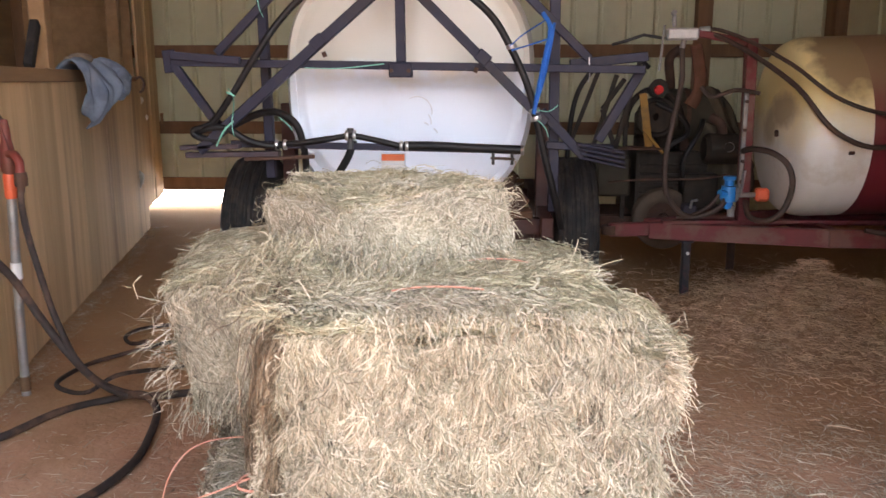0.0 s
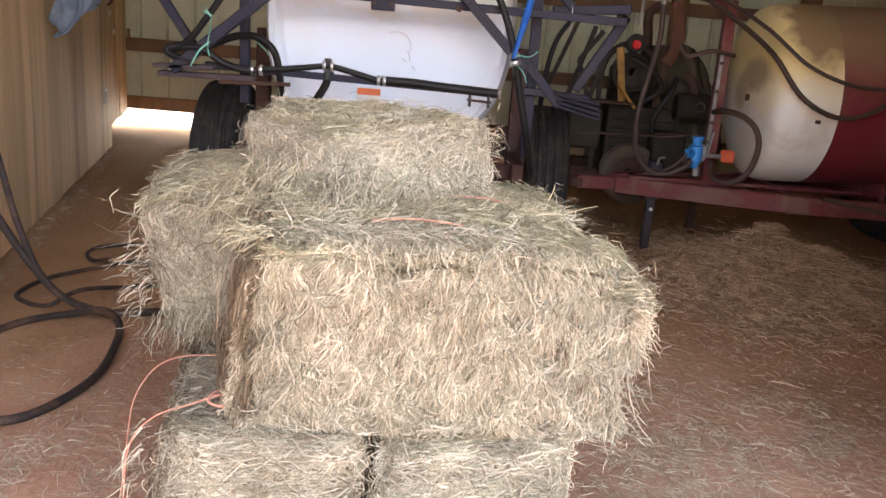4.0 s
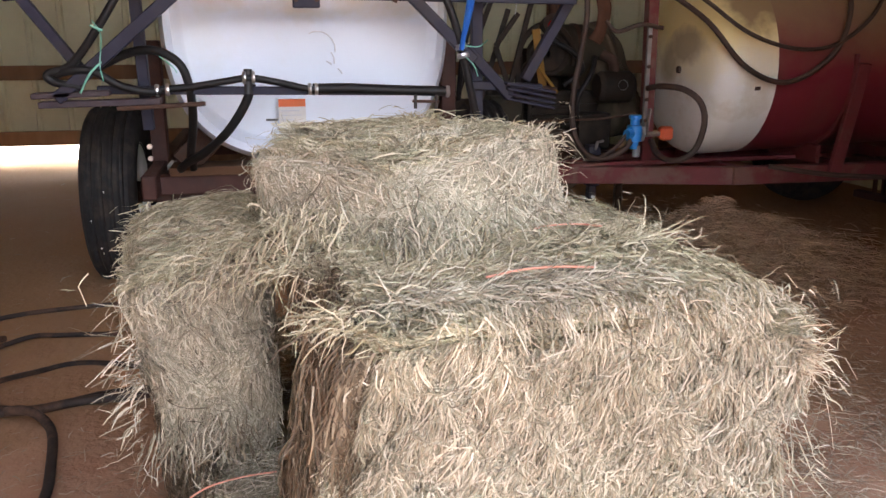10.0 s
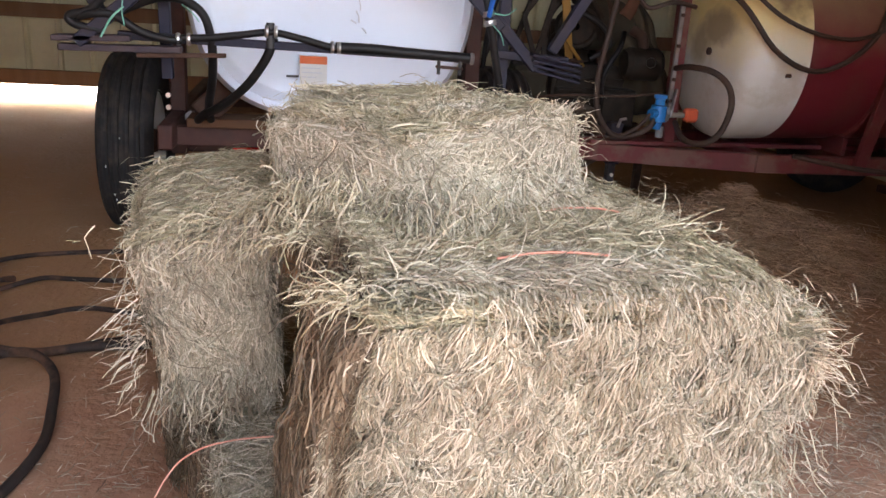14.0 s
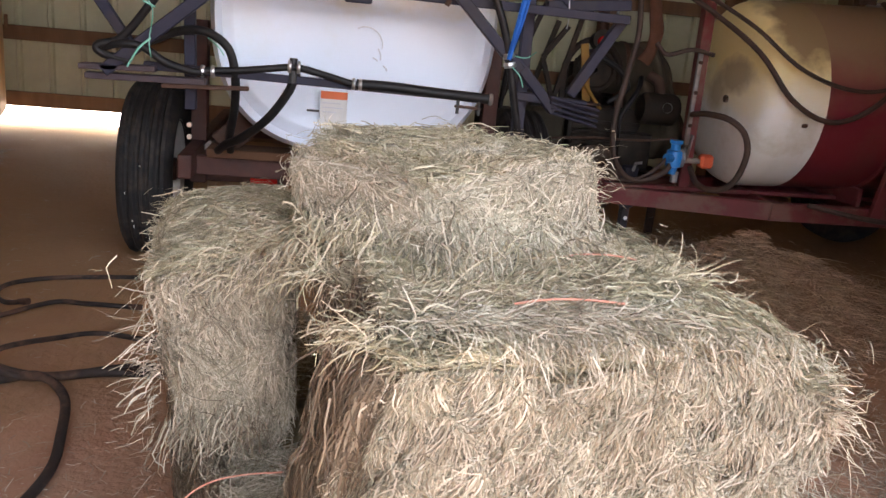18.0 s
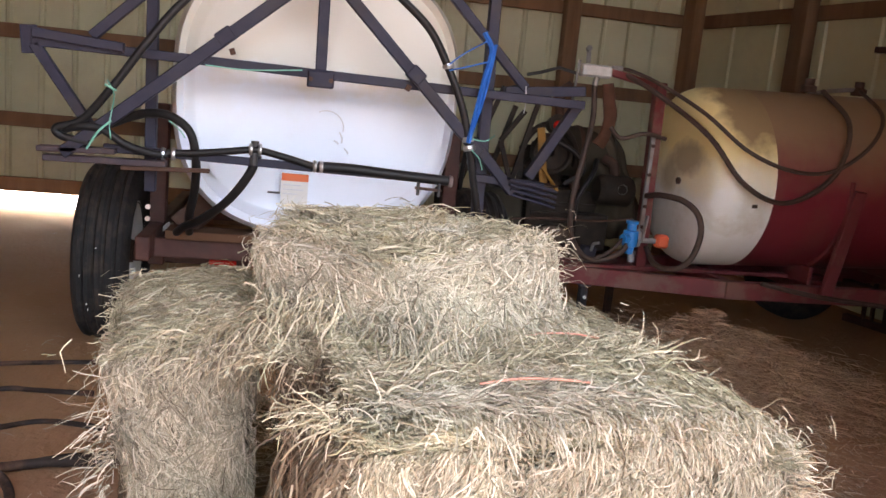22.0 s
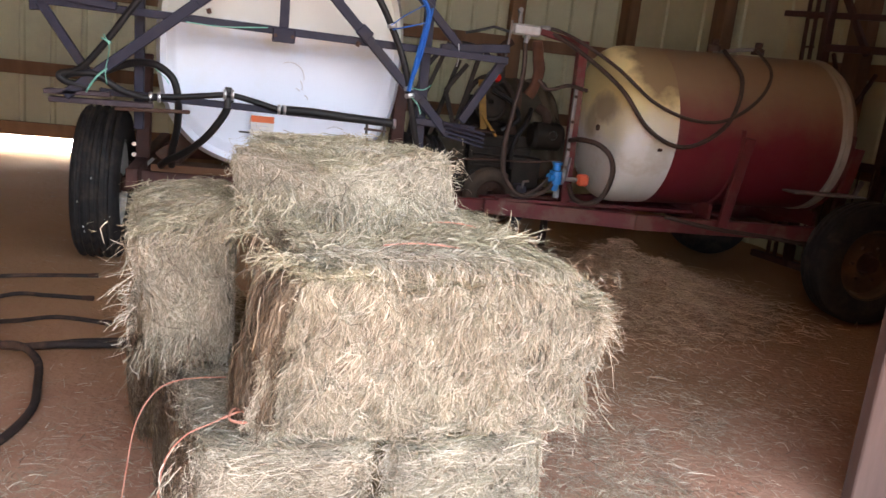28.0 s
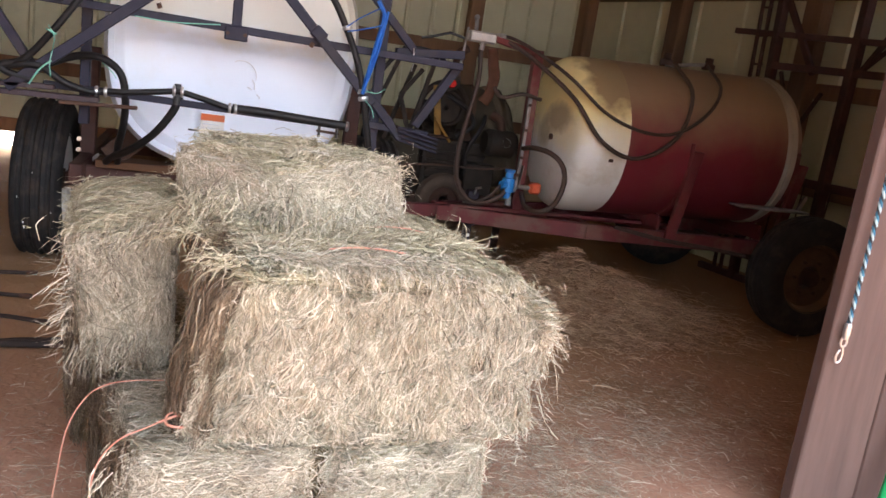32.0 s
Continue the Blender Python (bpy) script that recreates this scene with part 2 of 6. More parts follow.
def ribbed_sheet(length, height, pitch=0.305, rib=0.03):
    """A ribbed metal sheet in the plane of its own x and z, ribs towards -y, with thickness."""
    k = int(length / pitch) + 1
    prof = []
    for i in range(k):
        x = i * pitch
        for dx, d in ((0.0, 0.0), (pitch - 0.065, 0.0), (pitch - 0.048, rib), (pitch - 0.018, rib)):
            if x + dx <= length:
                prof.append((x + dx, -d))
    prof.append((length, 0.0))
    bm = bmesh.new()
    lo = [bm.verts.new((x, y, 0)) for x, y in prof]
    hi = [bm.verts.new((x, y, height)) for x, y in prof]
    lo2 = [bm.verts.new((x, y + 0.012, 0)) for x, y in prof]
    hi2 = [bm.verts.new((x, y + 0.012, height)) for x, y in prof]
    for i in range(len(prof) - 1):
        bm.faces.new((lo[i], lo[i + 1], hi[i + 1], hi[i]))
        bm.faces.new((lo2[i + 1], lo2[i], hi2[i], hi2[i + 1]))
    bm.faces.new((lo[0], hi[0], hi2[0], lo2[0]))
    bm.faces.new((lo[-1], lo2[-1], hi2[-1], hi[-1]))
    return bm


# back wall: ribbed sheets on horizontal girts, ending above the ground so that daylight shows under it
wall_north = thing("wall_north", "pale ribbed sheet metal back wall on timber girts", "wall", kind="structure")
bk = part("sheeting", ribbed_sheet(5.49, 4.0), STEEL_SHEET, wall_north)
bk.location = (-4.9, BACK_Y + 0.04, 0.2)
bk = part("sheeting", ribbed_sheet(3.5, 4.2), STEEL_SHEET, wall_north)
bk.location = (0.585, BACK_Y + 0.054, 0.0)
for z in (0.285, 0.93, 1.78, 2.64, 3.5):
    part("girt", box((-4.6, BACK_Y - 0.03, z - 0.07), (4.05, BACK_Y + 0.012, z + 0.07), 0.004), TIMBER, wall_north)
part("skirt_board", box((-1.72, BACK_Y - 0.03, -0.03), (0.6, BACK_Y + 0.012, 0.212), 0.004), TIMBER, wall_north)
for x in (-4.1, 2.55):
    part("post", box((x - 0.08, BACK_Y - 0.19, 0), (x + 0.08, BACK_Y - 0.034, ROOF_Z), 0.006), TIMBER, wall_north)

# right wall, slanting outward towards the front
wall_east = thing("wall_east", "pale sheet metal side wall on timber posts and girts", "wall", kind="structure")
EAST = Matrix.Translation((4.05, BACK_Y, 0)) @ Matrix.Rotation(math.atan2(-1, 0.225), 4, "Z")
def east_part(name, bm, mat):
    ob = part(name, bm, mat, wall_east)
    ob.matrix_local = EAST
    return ob
sheet = ribbed_sheet(11.0, 4.215, 0.61, 0.02)
east_part("sheeting", sheet, STEEL_SHEET).matrix_local = EAST @ Matrix.Translation((0, 0.04, -0.02))
for z in (0.25, 0.93, 1.78, 2.64, 3.5):
    east_part("girt", box((0, -0.03, z - 0.07), (10.6, 0.012, z + 0.07), 0.004), TIMBER)
for x in (0.1, 1.68, 3.38, 5.1, 6.8):
    east_part("post", box((x - 0.09, -0.19, 0), (x + 0.09, -0.034, ROOF_Z), 0.006), TIMBER)

# roof
roof = thing("ceiling", "sheet metal roof on timber purlins", "ceiling", kind="structure")
part("roof_sheet", box((-6.5, 0.1, ROOF_Z), (1.9, BACK_Y + 0.4, ROOF_Z + 0.06)), ROOF_SHEET, roof)
part("roof_sheet", box((1.9, 0.1, ROOF_Z), (7.5, BACK_Y + 0.4, ROOF_Z + 0.06)), ROOF_SHEET, roof)
for i in range(6):
    y = 1.1 + i * 1.55
    part("rafter", box((-6.2, y, ROOF_Z - 0.2), (7.0 if y > 2 else 1.88, y + 0.05, ROOF_Z - 0.003)), TIMBER, roof)

# left partition of upright boards, its top open to a loft of boards behind
wall_west = thing("wall_west", "weathered upright board partition with a top rail", "wall", kind="structure")
WEST_A, WEST_B = Vector((-1.86, 2.6, 0)), Vector((-3.17, 8.1, 0))
WDIR = (WEST_B - WEST_A).normalized()
WEST = Matrix.Translation(WEST_A) @ Matrix.Rotation(math.atan2(WDIR.y, WDIR.x), 4, "Z") @ Matrix.Rotation(math.pi, 4, "Z") @ Matrix.Translation((0, 0, 0)) @ Matrix.Rotation(math.pi, 4, "Z")
WLEN = (WEST_B - WEST_A).length


def west_part(name, bm, mat, parent=None):
    ob = part(name, bm, mat, parent or wall_west)
    ob.matrix_local = WEST
    return ob


rng = random.Random(4)
x = 0.0
while x < WLEN - 0.05:
    w = min(rng.choice((0.3, 0.45, 0.6)), WLEN - x)
    off = rng.uniform(-0.001, 0.001)
    west_part("board", box((x + 0.0015, off, rng.uniform(0.0, 0.02)), (x + w - 0.0015, off + 0.025, 1.45)), PLY)
    x += w
# the last panel stands clear of the floor
for k in range(4):
    west_part("board", box((WLEN + 0.01 + k * 0.31, 0.01 + 0.006 * (k % 2), 0.2), (WLEN + 0.31 + k * 0.31, 0.035 + 0.006 * (k % 2), 2.6), 0.003), PLY)
west_part("end_post", box((WLEN + 1.19, 0.045, 0.2), (WLEN + 1.27, 0.13, ROOF_Z), 0.006), TIMBER)
# dark board added under the raised panel, where there is only shade
west_part("kick_board", box((WLEN - 0.3, 0.30, 0.0), (WLEN + 1.27, 0.33, 0.62), 0.004), TIMBER)
west_part("top_rail", box((-0.05, -0.02, 1.452), (3.3, 0.12, 1.53), 0.006), LOFT)
west_part("top_rail", box((3.32, 0.03, 1.452), (WLEN, 0.12, 1.50), 0.006), TIMBER)
for x in (2.62, 5.0):
    west_part("stud", box((x - 0.05, 0.045, 1.53), (x + 0.09, 0.14, ROOF_Z), 0.006), LOFT)
for x in (0.3, 2.45, 4.75):
    west_part("stud", box((x - 0.045, 0.05, 0.0), (x + 0.045, 0.14, 1.448), 0.006), TIMBER)

smear = material("dried_white_paint", (0.80, 0.77, 0.70), 0.7, vary=(0.68, 0.62, 0.52), scale=20)
for a, c, w in (((5.22, 0.62), (5.26, 0.50), 0.03), ((5.26, 0.56), (5.20, 0.47), 0.022), ((5.6, 1.30), (5.61, 1.24), 0.015), ((5.85, 1.12), (5.86, 1.07), 0.015)):
    west_part("paint_smear", tube([(a[0], -0.006, a[1]), ((a[0] + c[0]) / 2 + 0.02, -0.008, (a[1] + c[1]) / 2), (c[0], -0.006, c[1])], [w * 0.4, w, w * 0.5], 7, 8), smear)
west_part("hook", tube([(5.36, 0.0, 1.47), (5.36, -0.05, 1.49), (5.36, -0.08, 1.44), (5.36, -0.06, 1.37), (5.36, -0.03, 1.35)], 0.012, 8, 16), RED_TIMBER)
west_part("strap", bar((2.30, 0.09, 1.535), (2.52, 0.09, 1.80), 0.05, 0.07, None, 0.006), TYRE)
west_part("latch", box((6.85, -0.03, 0.98), (6.90, 0.0, 1.10), 0.004), TIMBER)

# board wall of the loft behind the partition
wall_loft = thing("wall_loft", "dark horizontal board wall behind the partition", "wall", kind="structure")
for k in range(14):
    ob = part("board", box((-4.0, 1.10 + 0.012 * (k % 2), 0.1 + k * 0.29), (WLEN + 1.4, 1.11 + 0.012 * (k % 2), 0.40 + k * 0.29), 0.002), LOFT, wall_loft)
    ob.matrix_local = WEST
for x in (1.2, 3.4, 5.6):
    ob = part("stud", box((x, 1.0, 0), (x + 0.1, 1.095, ROOF_Z), 0.005), TIMBER, wall_loft)
    ob.matrix_local = WEST
for k in range(14):
    # cross wall of boards behind the far stud
    ob = part("board", box((5.62 + 0.01 * (k % 2), 0.05, 0.1 + k * 0.29), (5.635 + 0.01 * (k % 2), 1.09, 0.40 + k * 0.29), 0.002), LOFT, wall_loft)
    ob.matrix_local = WEST
part("backing", box((-6.3, 2.5, 0), (-6.2, BACK_Y + 0.4, ROOF_Z)), TIMBER, wall_loft)
# unseen boards, added to keep the front light out of the loft
part("end_boards", box((-6.3, 2.52, 0), (-2.13, 2.56, ROOF_Z)), TIMBER, wall_loft)
# unseen wall, added to block sky light from the front left
tagged(part("wall_front_left", box((-2.12, -3.0, 0), (-2.06, 2.6, ROOF_Z)), TIMBER), "unseen board wall added to block light from the front left", "wall", kind="structure")
# emissive panel behind the floor gap, in place of the daylight outdoors
GLOW = bpy.data.materials.new("glowing_daylight_panel")
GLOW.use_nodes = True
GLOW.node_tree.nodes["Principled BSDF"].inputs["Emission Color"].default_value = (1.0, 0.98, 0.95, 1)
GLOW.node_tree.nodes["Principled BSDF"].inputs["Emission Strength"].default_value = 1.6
tagged(part("backdrop", box((-5.3, 9.85, -0.03), (0.56, 9.9, 0.6)), GLOW), "glowing panel standing in for daylight beyond the back wall", "backdrop", kind="structure")

# door post and boards beside the open barn front
wall_south = thing("wall_south", "door post and boards, with unseen boards added to block light", "wall", kind="structure")
# unseen boards, added at this height to shade the right side
for k in range(13):
    part("board", box((1.952 + k * 0.30, 2.13, 0.0), (2.2515 + k * 0.30, 2.155, 3.1), 0.002), TIMBER, wall_south)
post = part("door_post", box((-0.012, -0.07, 0), (0.277, -0.012, ROOF_Z), 0.006), RED_TIMBER, wall_south, "reddish brown timber door post")
post.location = (1.785, 2.13, 0)
for k in range(3):
    part("door_board", box((2.068 + k * 0.295, 2.062 + 0.004 * k, 0), (2.357 + k * 0.295, 2.118, ROOF_Z), 0.005), RED_TIMBER, wall_south)
tagged(part("wall_front", box((-6.5, 0.0, 4.0), (7.5, 0.1, ROOF_Z + 0.06)), TIMBER), "plain timber header over the open barn front", "wall", kind="structure")


# ---------------------------------------------------------------- hay
def lumps(p, seed):
    """A smooth unevenness of a bale's skin, for an array of points."""
    s = seed * 1.7
    x, y, z = p[:, 0], p[:, 1], p[:, 2]
    a = np.sin(9 * x + 5 * y + s) * np.sin(8 * z + 4 * x + 2 * s) + np.sin(7 * y - 6 * z + 3 * s)
    b = np.sin(23 * x - 11 * z + s) * np.sin(19 * y + 21 * z + 5 * s) + np.sin(31 * x + 17 * y + 2 * s) * np.sin(27 * z + s)
    c = np.sin(47 * x - 29 * y + 3 * s) * np.sin(53 * z + 31 * x + s) + np.sin(43 * y + 37 * z - s) * np.sin(41 * x - 17 * y)
    return 0.009 * a + 0.012 * b + 0.009 * c


def slumped(corners, size, seed, power):
    """Bends a box-shaped bale to its eight corners (foot then top; front left, front right, back right, back left), with rounded edges and wandering sides."""
    half = np.array(size) / 2
    c = np.array(corners, float)

    def bend(p):
        q = (p - [0, 0, half[2]]) / half
        m = np.maximum(np.abs(q).max(axis=-1, keepdims=True), 1e-6)
        u = np.abs(q) / m
        f = np.sum(u ** power, axis=-1, keepdims=True) ** (-1.0 / power)
        low = np.clip(-q[..., 2:3], 0, 1) ** 3
        q = q * (f * (1 - low) + low * np.minimum(1, f + 0.06))
        a, b, h = (q[..., 0:1] + 1) / 2, (q[..., 1:2] + 1) / 2, (q[..., 2:3] + 1) / 2
        foot = (c[0] * (1 - a) + c[1] * a) * (1 - b) + (c[3] * (1 - a) + c[2] * a) * b
        top = (c[4] * (1 - a) + c[5] * a) * (1 - b) + (c[7] * (1 - a) + c[6] * a) * b
        out = foot * (1 - h) + top * h
        s = seed * 2.3
        x, y, z = p[..., 0], p[..., 1], p[..., 2]
        wob = np.stack([np.sin(5 * z + 4 * y + s) + 0.6 * np.sin(11 * z - 7 * y + 2 * s), np.sin(4.5 * x + 5 * z + 2 * s) + 0.6 * np.sin(10 * x + 3 * s + 6 * z),
                        (np.sin(5.5 * x + 3 * y + 3 * s) + 0.6 * np.sin(12 * x - 8 * y + s)) * np.clip(z / size[2], 0, 1)], -1)
        return out + 0.009 * wob
    return bend


def strand_mesh(name, roots, dirs, normals, length, width, curl, seed, settle=6.0, droop=0.0, bend_to=None, seg=4, hold=None, press=None):
    """Thin kinked straws as one mesh of ribbons: each leaves its root, wanders from kink to kink and sinks back to the skin."""
    r = np.random.RandomState(seed)
    n = len(roots)
    L = np.minimum(length * np.exp(r.normal(-0.15, 0.5, (n, 1))), length * 2.2)
    W = width * r.uniform(0.5, 1.5, (n, 1))
    d = dirs / np.linalg.norm(dirs, axis=1, keepdims=True)
    side = np.cross(d, normals + r.normal(0, 0.5, (n, 3)))
    side /= np.linalg.norm(side, axis=1, keepdims=True) + 1e-9
    turn = r.normal(0, curl * 0.3, (n, 3))
    verts = np.zeros((n, (seg + 1) * 2, 3))
    c = roots.copy()
    for k in range(seg + 1):
        w = W * (1.0 - 0.45 * k / seg)
        if hold is not None:
            # straws that would stand out past a face are pressed back towards it
            c = c - (np.maximum(0, c - hold[1]) - np.maximum(0, hold[0] - c)) * press[:, None]
        verts[:, 2 * k] = c - side * w / 2
        verts[:, 2 * k + 1] = c + side * w / 2
        c = c + d * L / seg
        rise = ((c - roots) * normals).sum(1, keepdims=True)
        kick = turn + r.normal(0, curl, (n, 3)) * np.where(r.uniform(0, 1, (n, 1)) < 0.3, 2.4, 0.25)
        if settle:
            kick -= normals * (kick * normals).sum(1, keepdims=True) * 0.8
        d = d + kick - normals * np.clip(rise * settle * 4, -0.5, 0.9) * (settle > 0)
        d[:, 2] -= droop
        d /= np.linalg.norm(d, axis=1, keepdims=True)
        side = side - d * (side * d).sum(1, keepdims=True)
        side /= np.linalg.norm(side, axis=1, keepdims=True) + 1e-9
    if bend_to:
        verts = bend_to(verts)
    m = (seg + 1) * 2
    base = (np.arange(n) * m)[:, None]
    quads = np.concatenate([base + np.array([2 * k, 2 * k + 1, 2 * k + 3, 2 * k + 2]) for k in range(seg)], axis=1).reshape(-1, 4)
    me = bpy.data.meshes.new(name)
    me.vertices.add(n * m)
    me.vertices.foreach_set("co", verts.reshape(-1))
    me.loops.add(quads.size)
    me.loops.foreach_set("vertex_index", quads.reshape(-1).astype(np.int32))
    me.polygons.add(len(quads))
    me.polygons.foreach_set("loop_start", np.arange(0, quads.size, 4, dtype=np.int32))
    me.update(calc_edges=True)
    return me


def hay_material(name, pale, mid, green, dark):
    m = bpy.data.materials.new(name)
    m.use_nodes = True
    nt = m.node_tree
    n, link = nt.nodes, nt.links.new
    b = n["Principled BSDF"]
    b.inputs["Roughness"].default_value = 0.55
    b.inputs["Specular IOR Level"].default_value = 0.4
    geo = n.new("ShaderNodeNewGeometry")
    ramp = n.new("ShaderNodeValToRGB")
    ramp.color_ramp.elements[0].color = (*dark, 1)
    ramp.color_ramp.elements[1].color = (*pale, 1)
    for p, c in ((0.22, mid), (0.42, green), (0.56, mid), (0.76, pale)):
        e = ramp.color_ramp.elements.new(p)
        e.color = (*c, 1)
    link(geo.outputs["Random Per Island"], ramp.inputs[0])
    co = n.new("ShaderNodeTexCoord")
    t = n.new("ShaderNodeTexNoise")
    t.inputs["Scale"].default_value, t.inputs["Detail"].default_value, t.inputs["Roughness"].default_value = 7.0, 4.0, 0.65
    link(co.outputs["Object"], t.inputs["Vector"])
    hs = n.new("ShaderNodeHueSaturation")
    mr = n.new("ShaderNodeMapRange")
    mr.inputs["From Min"].default_value, mr.inputs["From Max"].default_value = 0.3, 0.7
    mr.inputs["To Min"].default_value, mr.inputs["To Max"].default_value = 0.70, 1.16
    link(t.outputs[0], mr.inputs[0])
    link(mr.outputs[0], hs.inputs["Value"])
    link(ramp.outputs[0], hs.inputs["Color"])
    t2 = n.new("ShaderNodeTexNoise")
    t2.inputs["Scale"].default_value, t2.inputs["Detail"].default_value = 4.0, 3.0
    off = n.new("ShaderNodeVectorMath")
    off.operation = "ADD"
    off.inputs[1].default_value = (3.1, 7.7, 1.3)
    link(co.outputs["Object"], off.inputs[0])
    link(off.outputs[0], t2.inputs["Vector"])
    hue = n.new("ShaderNodeMapRange")
    hue.inputs["From Min"].default_value, hue.inputs["From Max"].default_value = 0.35, 0.65
    hue.inputs["To Min"].default_value, hue.inputs["To Max"].default_value = 0.500, 0.511
    link(t2.outputs[0], hue.inputs[0])
    link(hue.outputs[0], hs.inputs["Hue"])
    link(hs.outputs[0], b.inputs["Base Color"])
    return m


HAY = hay_material("straw_coloured_hay", (0.63, 0.572, 0.452), (0.39, 0.35, 0.257), (0.31, 0.294, 0.205), (0.155, 0.135, 0.096))
HAY_PALE = hay_material("bleached_hay", (0.74, 0.65, 0.51), (0.58, 0.495, 0.365), (0.50, 0.44, 0.30), (0.30, 0.24, 0.165))
HAY_SKIN = hay_material("weathered_olive_hay", (0.65, 0.58, 0.42), (0.425, 0.375, 0.25), (0.345, 0.315, 0.19), (0.17, 0.142, 0.086))
HAY_GREY = hay_material("greyed_hay", (0.62, 0.555, 0.435), (0.385, 0.338, 0.25), (0.29, 0.26, 0.18), (0.13, 0.104, 0.071))
# brown straw of left ends and gaps, its colour darkened for the shade there
HAY_BROWN_SHADED = hay_material("brown_hay_shaded", (0.33, 0.265, 0.185), (0.185, 0.14, 0.095), (0.14, 0.107, 0.068), (0.07, 0.05, 0.033))
HAY_FLOOR = hay_material("trampled_straw", (0.62, 0.53, 0.41), (0.43, 0.34, 0.245), (0.34, 0.265, 0.18), (0.18, 0.12, 0.08))
HAY_GOLD = hay_material("golden_brown_loose_hay", (0.72, 0.50, 0.33), (0.50, 0.32, 0.20), (0.42, 0.275, 0.165), (0.24, 0.14, 0.085))
TWINE = material("orange_baling_twine", (0.55, 0.22, 0.15), 0.8, vary=(0.60, 0.33, 0.24), scale=40, bump=0.0005, bump_scale=200)


def hay_bale(corners, counts, label, mat=HAY, front="down", seed=1, strays=(), power=8.0, end_mat=None, top_mat=HAY_SKIN, rough=1.0, top_from=-0.5, top_to=0.5, flakes=()):
    """A square bale: a lumpy packed core and its straws, laid along or hanging on each face.
    counts: straws on (front, back, left, right, top). strays: place, way, number, spread, length, droop and material of loose straws.
    flakes: further slabs of the same bale, as eight corners each."""
    foot = np.mean(np.array(corners[:4], float), axis=0)
    bale = thing("hay_bale", label, "hay bale", tuple(foot), group="stack of square hay bales")
    r = np.random.RandomState(seed)
    for i, cs in enumerate((corners, *flakes)):
        cs = np.array(cs, float) - foot
        sx = (np.linalg.norm(cs[1] - cs[0]) + np.linalg.norm(cs[6] - cs[7])) / 2
        sy = (np.linalg.norm(cs[3] - cs[0]) + np.linalg.norm(cs[6] - cs[5])) / 2
        sz = float(np.mean(cs[4:, 2]) - np.mean(cs[:4, 2]))
        size = np.array([sx, sy, sz])
        bend = slumped(cs, size, seed + i, power)
        core = box((-sx / 2, -sy / 2, 0), (sx / 2, sy / 2, sz), min(0.045, sz * 0.3), seg=3)
        bmesh.ops.subdivide_edges(core, edges=[e for e in core.edges if e.calc_length() > 0.1], cuts=11, use_grid_fill=True)
        co = np.array([v.co[:] for v in core.verts])
        out = (co - [0, 0, sz / 2]) / size
        out /= np.linalg.norm(out, axis=1, keepdims=True)
        co = bend(co + out * (lumps(co, seed) * 0.9 * rough - 0.026)[:, None] * (co[:, 2:3] > 0.01))
        for v, c in zip(core.verts, co):
            v.co = c
        smooth(part("flake" if i else "packed_core", core, HAY_CORE, bale), 80)
        sets = {}
        hold = (np.array([-sx / 2 - 0.010, -sy / 2 - 0.010, 0.01]), np.array([sx / 2 + 0.010, sy / 2 + 0.010, sz + 0.008]))
        share = 1.0 if not i else min(1.0, sx * sy / 0.25)
        for nrm, k in zip(((0, -1, 0), (0, 1, 0), (-1, 0, 0), (1, 0, 0), (0, 0, 1)), counts):
            k = int(k * share * (1 if nrm[2] or not i else 0.35))
            if not k:
                continue
            nrm = np.array(nrm, float)
            ax = int(np.argmax(np.abs(nrm)))
            u = r.uniform(-0.5, 0.5, (k, 3))
            if ax == 2 and not i:
                u[:, 1] = r.uniform(top_from, top_to, k)
            u *= size
            u[:, ax] = nrm[ax] * size[ax] / 2
            u[:, 2] += sz / 2
            u += nrm * (lumps(u, seed)[:, None] * 0.9 * rough + r.uniform(-0.020, 0.006, (k, 1)))
            own = mat
            if ax == 2:
                d = r.normal(0, 1, (k, 3)) * [1.0, 0.8, 0.1]
                length, curl, own = 0.052, 0.24, top_mat or mat
            elif front == "down":
                d = r.normal(0, 1, (k, 3)) * [0.42, 0.42, 0.45] + [0, 0, -1.0]
                length, curl = 0.043, 0.25
            elif front == "mixed":
                d = r.normal(0, 1, (k, 3)) * [1.0, 1.0, 0.9]
                length, curl = 0.048, 0.27
            else:
                d = r.normal(0, 1, (k, 3)) * [1.0, 1.0, 0.35]
                length, curl = 0.050, 0.24
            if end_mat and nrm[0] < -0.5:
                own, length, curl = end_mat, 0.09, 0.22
            # neighbours lie the same way: straws come off the flakes in locks
            s = seed * 0.9
            lock = np.stack([np.sin(31 * u[:, 1] + 37 * u[:, 2] + 23 * u[:, 0] + s), np.sin(29 * u[:, 0] - 33 * u[:, 2] + 2 * s), np.sin(41 * u[:, 0] + 27 * u[:, 1] + 19 * u[:, 2] + 3 * s)], 1)
            lock += 0.7 * np.stack([np.sin(71 * u[:, 1] - 59 * u[:, 2] + 67 * u[:, 0]), np.sin(61 * u[:, 0] + 73 * u[:, 2]), np.sin(77 * u[:, 0] - 57 * u[:, 1] + s)], 1)
            d += lock * ([0.6, 0.6, 0.1] if ax == 2 else [0.20, 0.20, 0.20])
            d -= nrm * (d @ nrm)[:, None]
            loose = r.uniform(0, 1, (k, 1)) > 0.965
            d = d / np.linalg.norm(d, axis=1, keepdims=True) + nrm * (r.normal(0.04, 0.09, (k, 1)) + loose * r.uniform(0.1, 0.6, (k, 1)))
            # straws near an edge bend round it instead of standing past it
            rel = (u - [0, 0, sz / 2]) / size
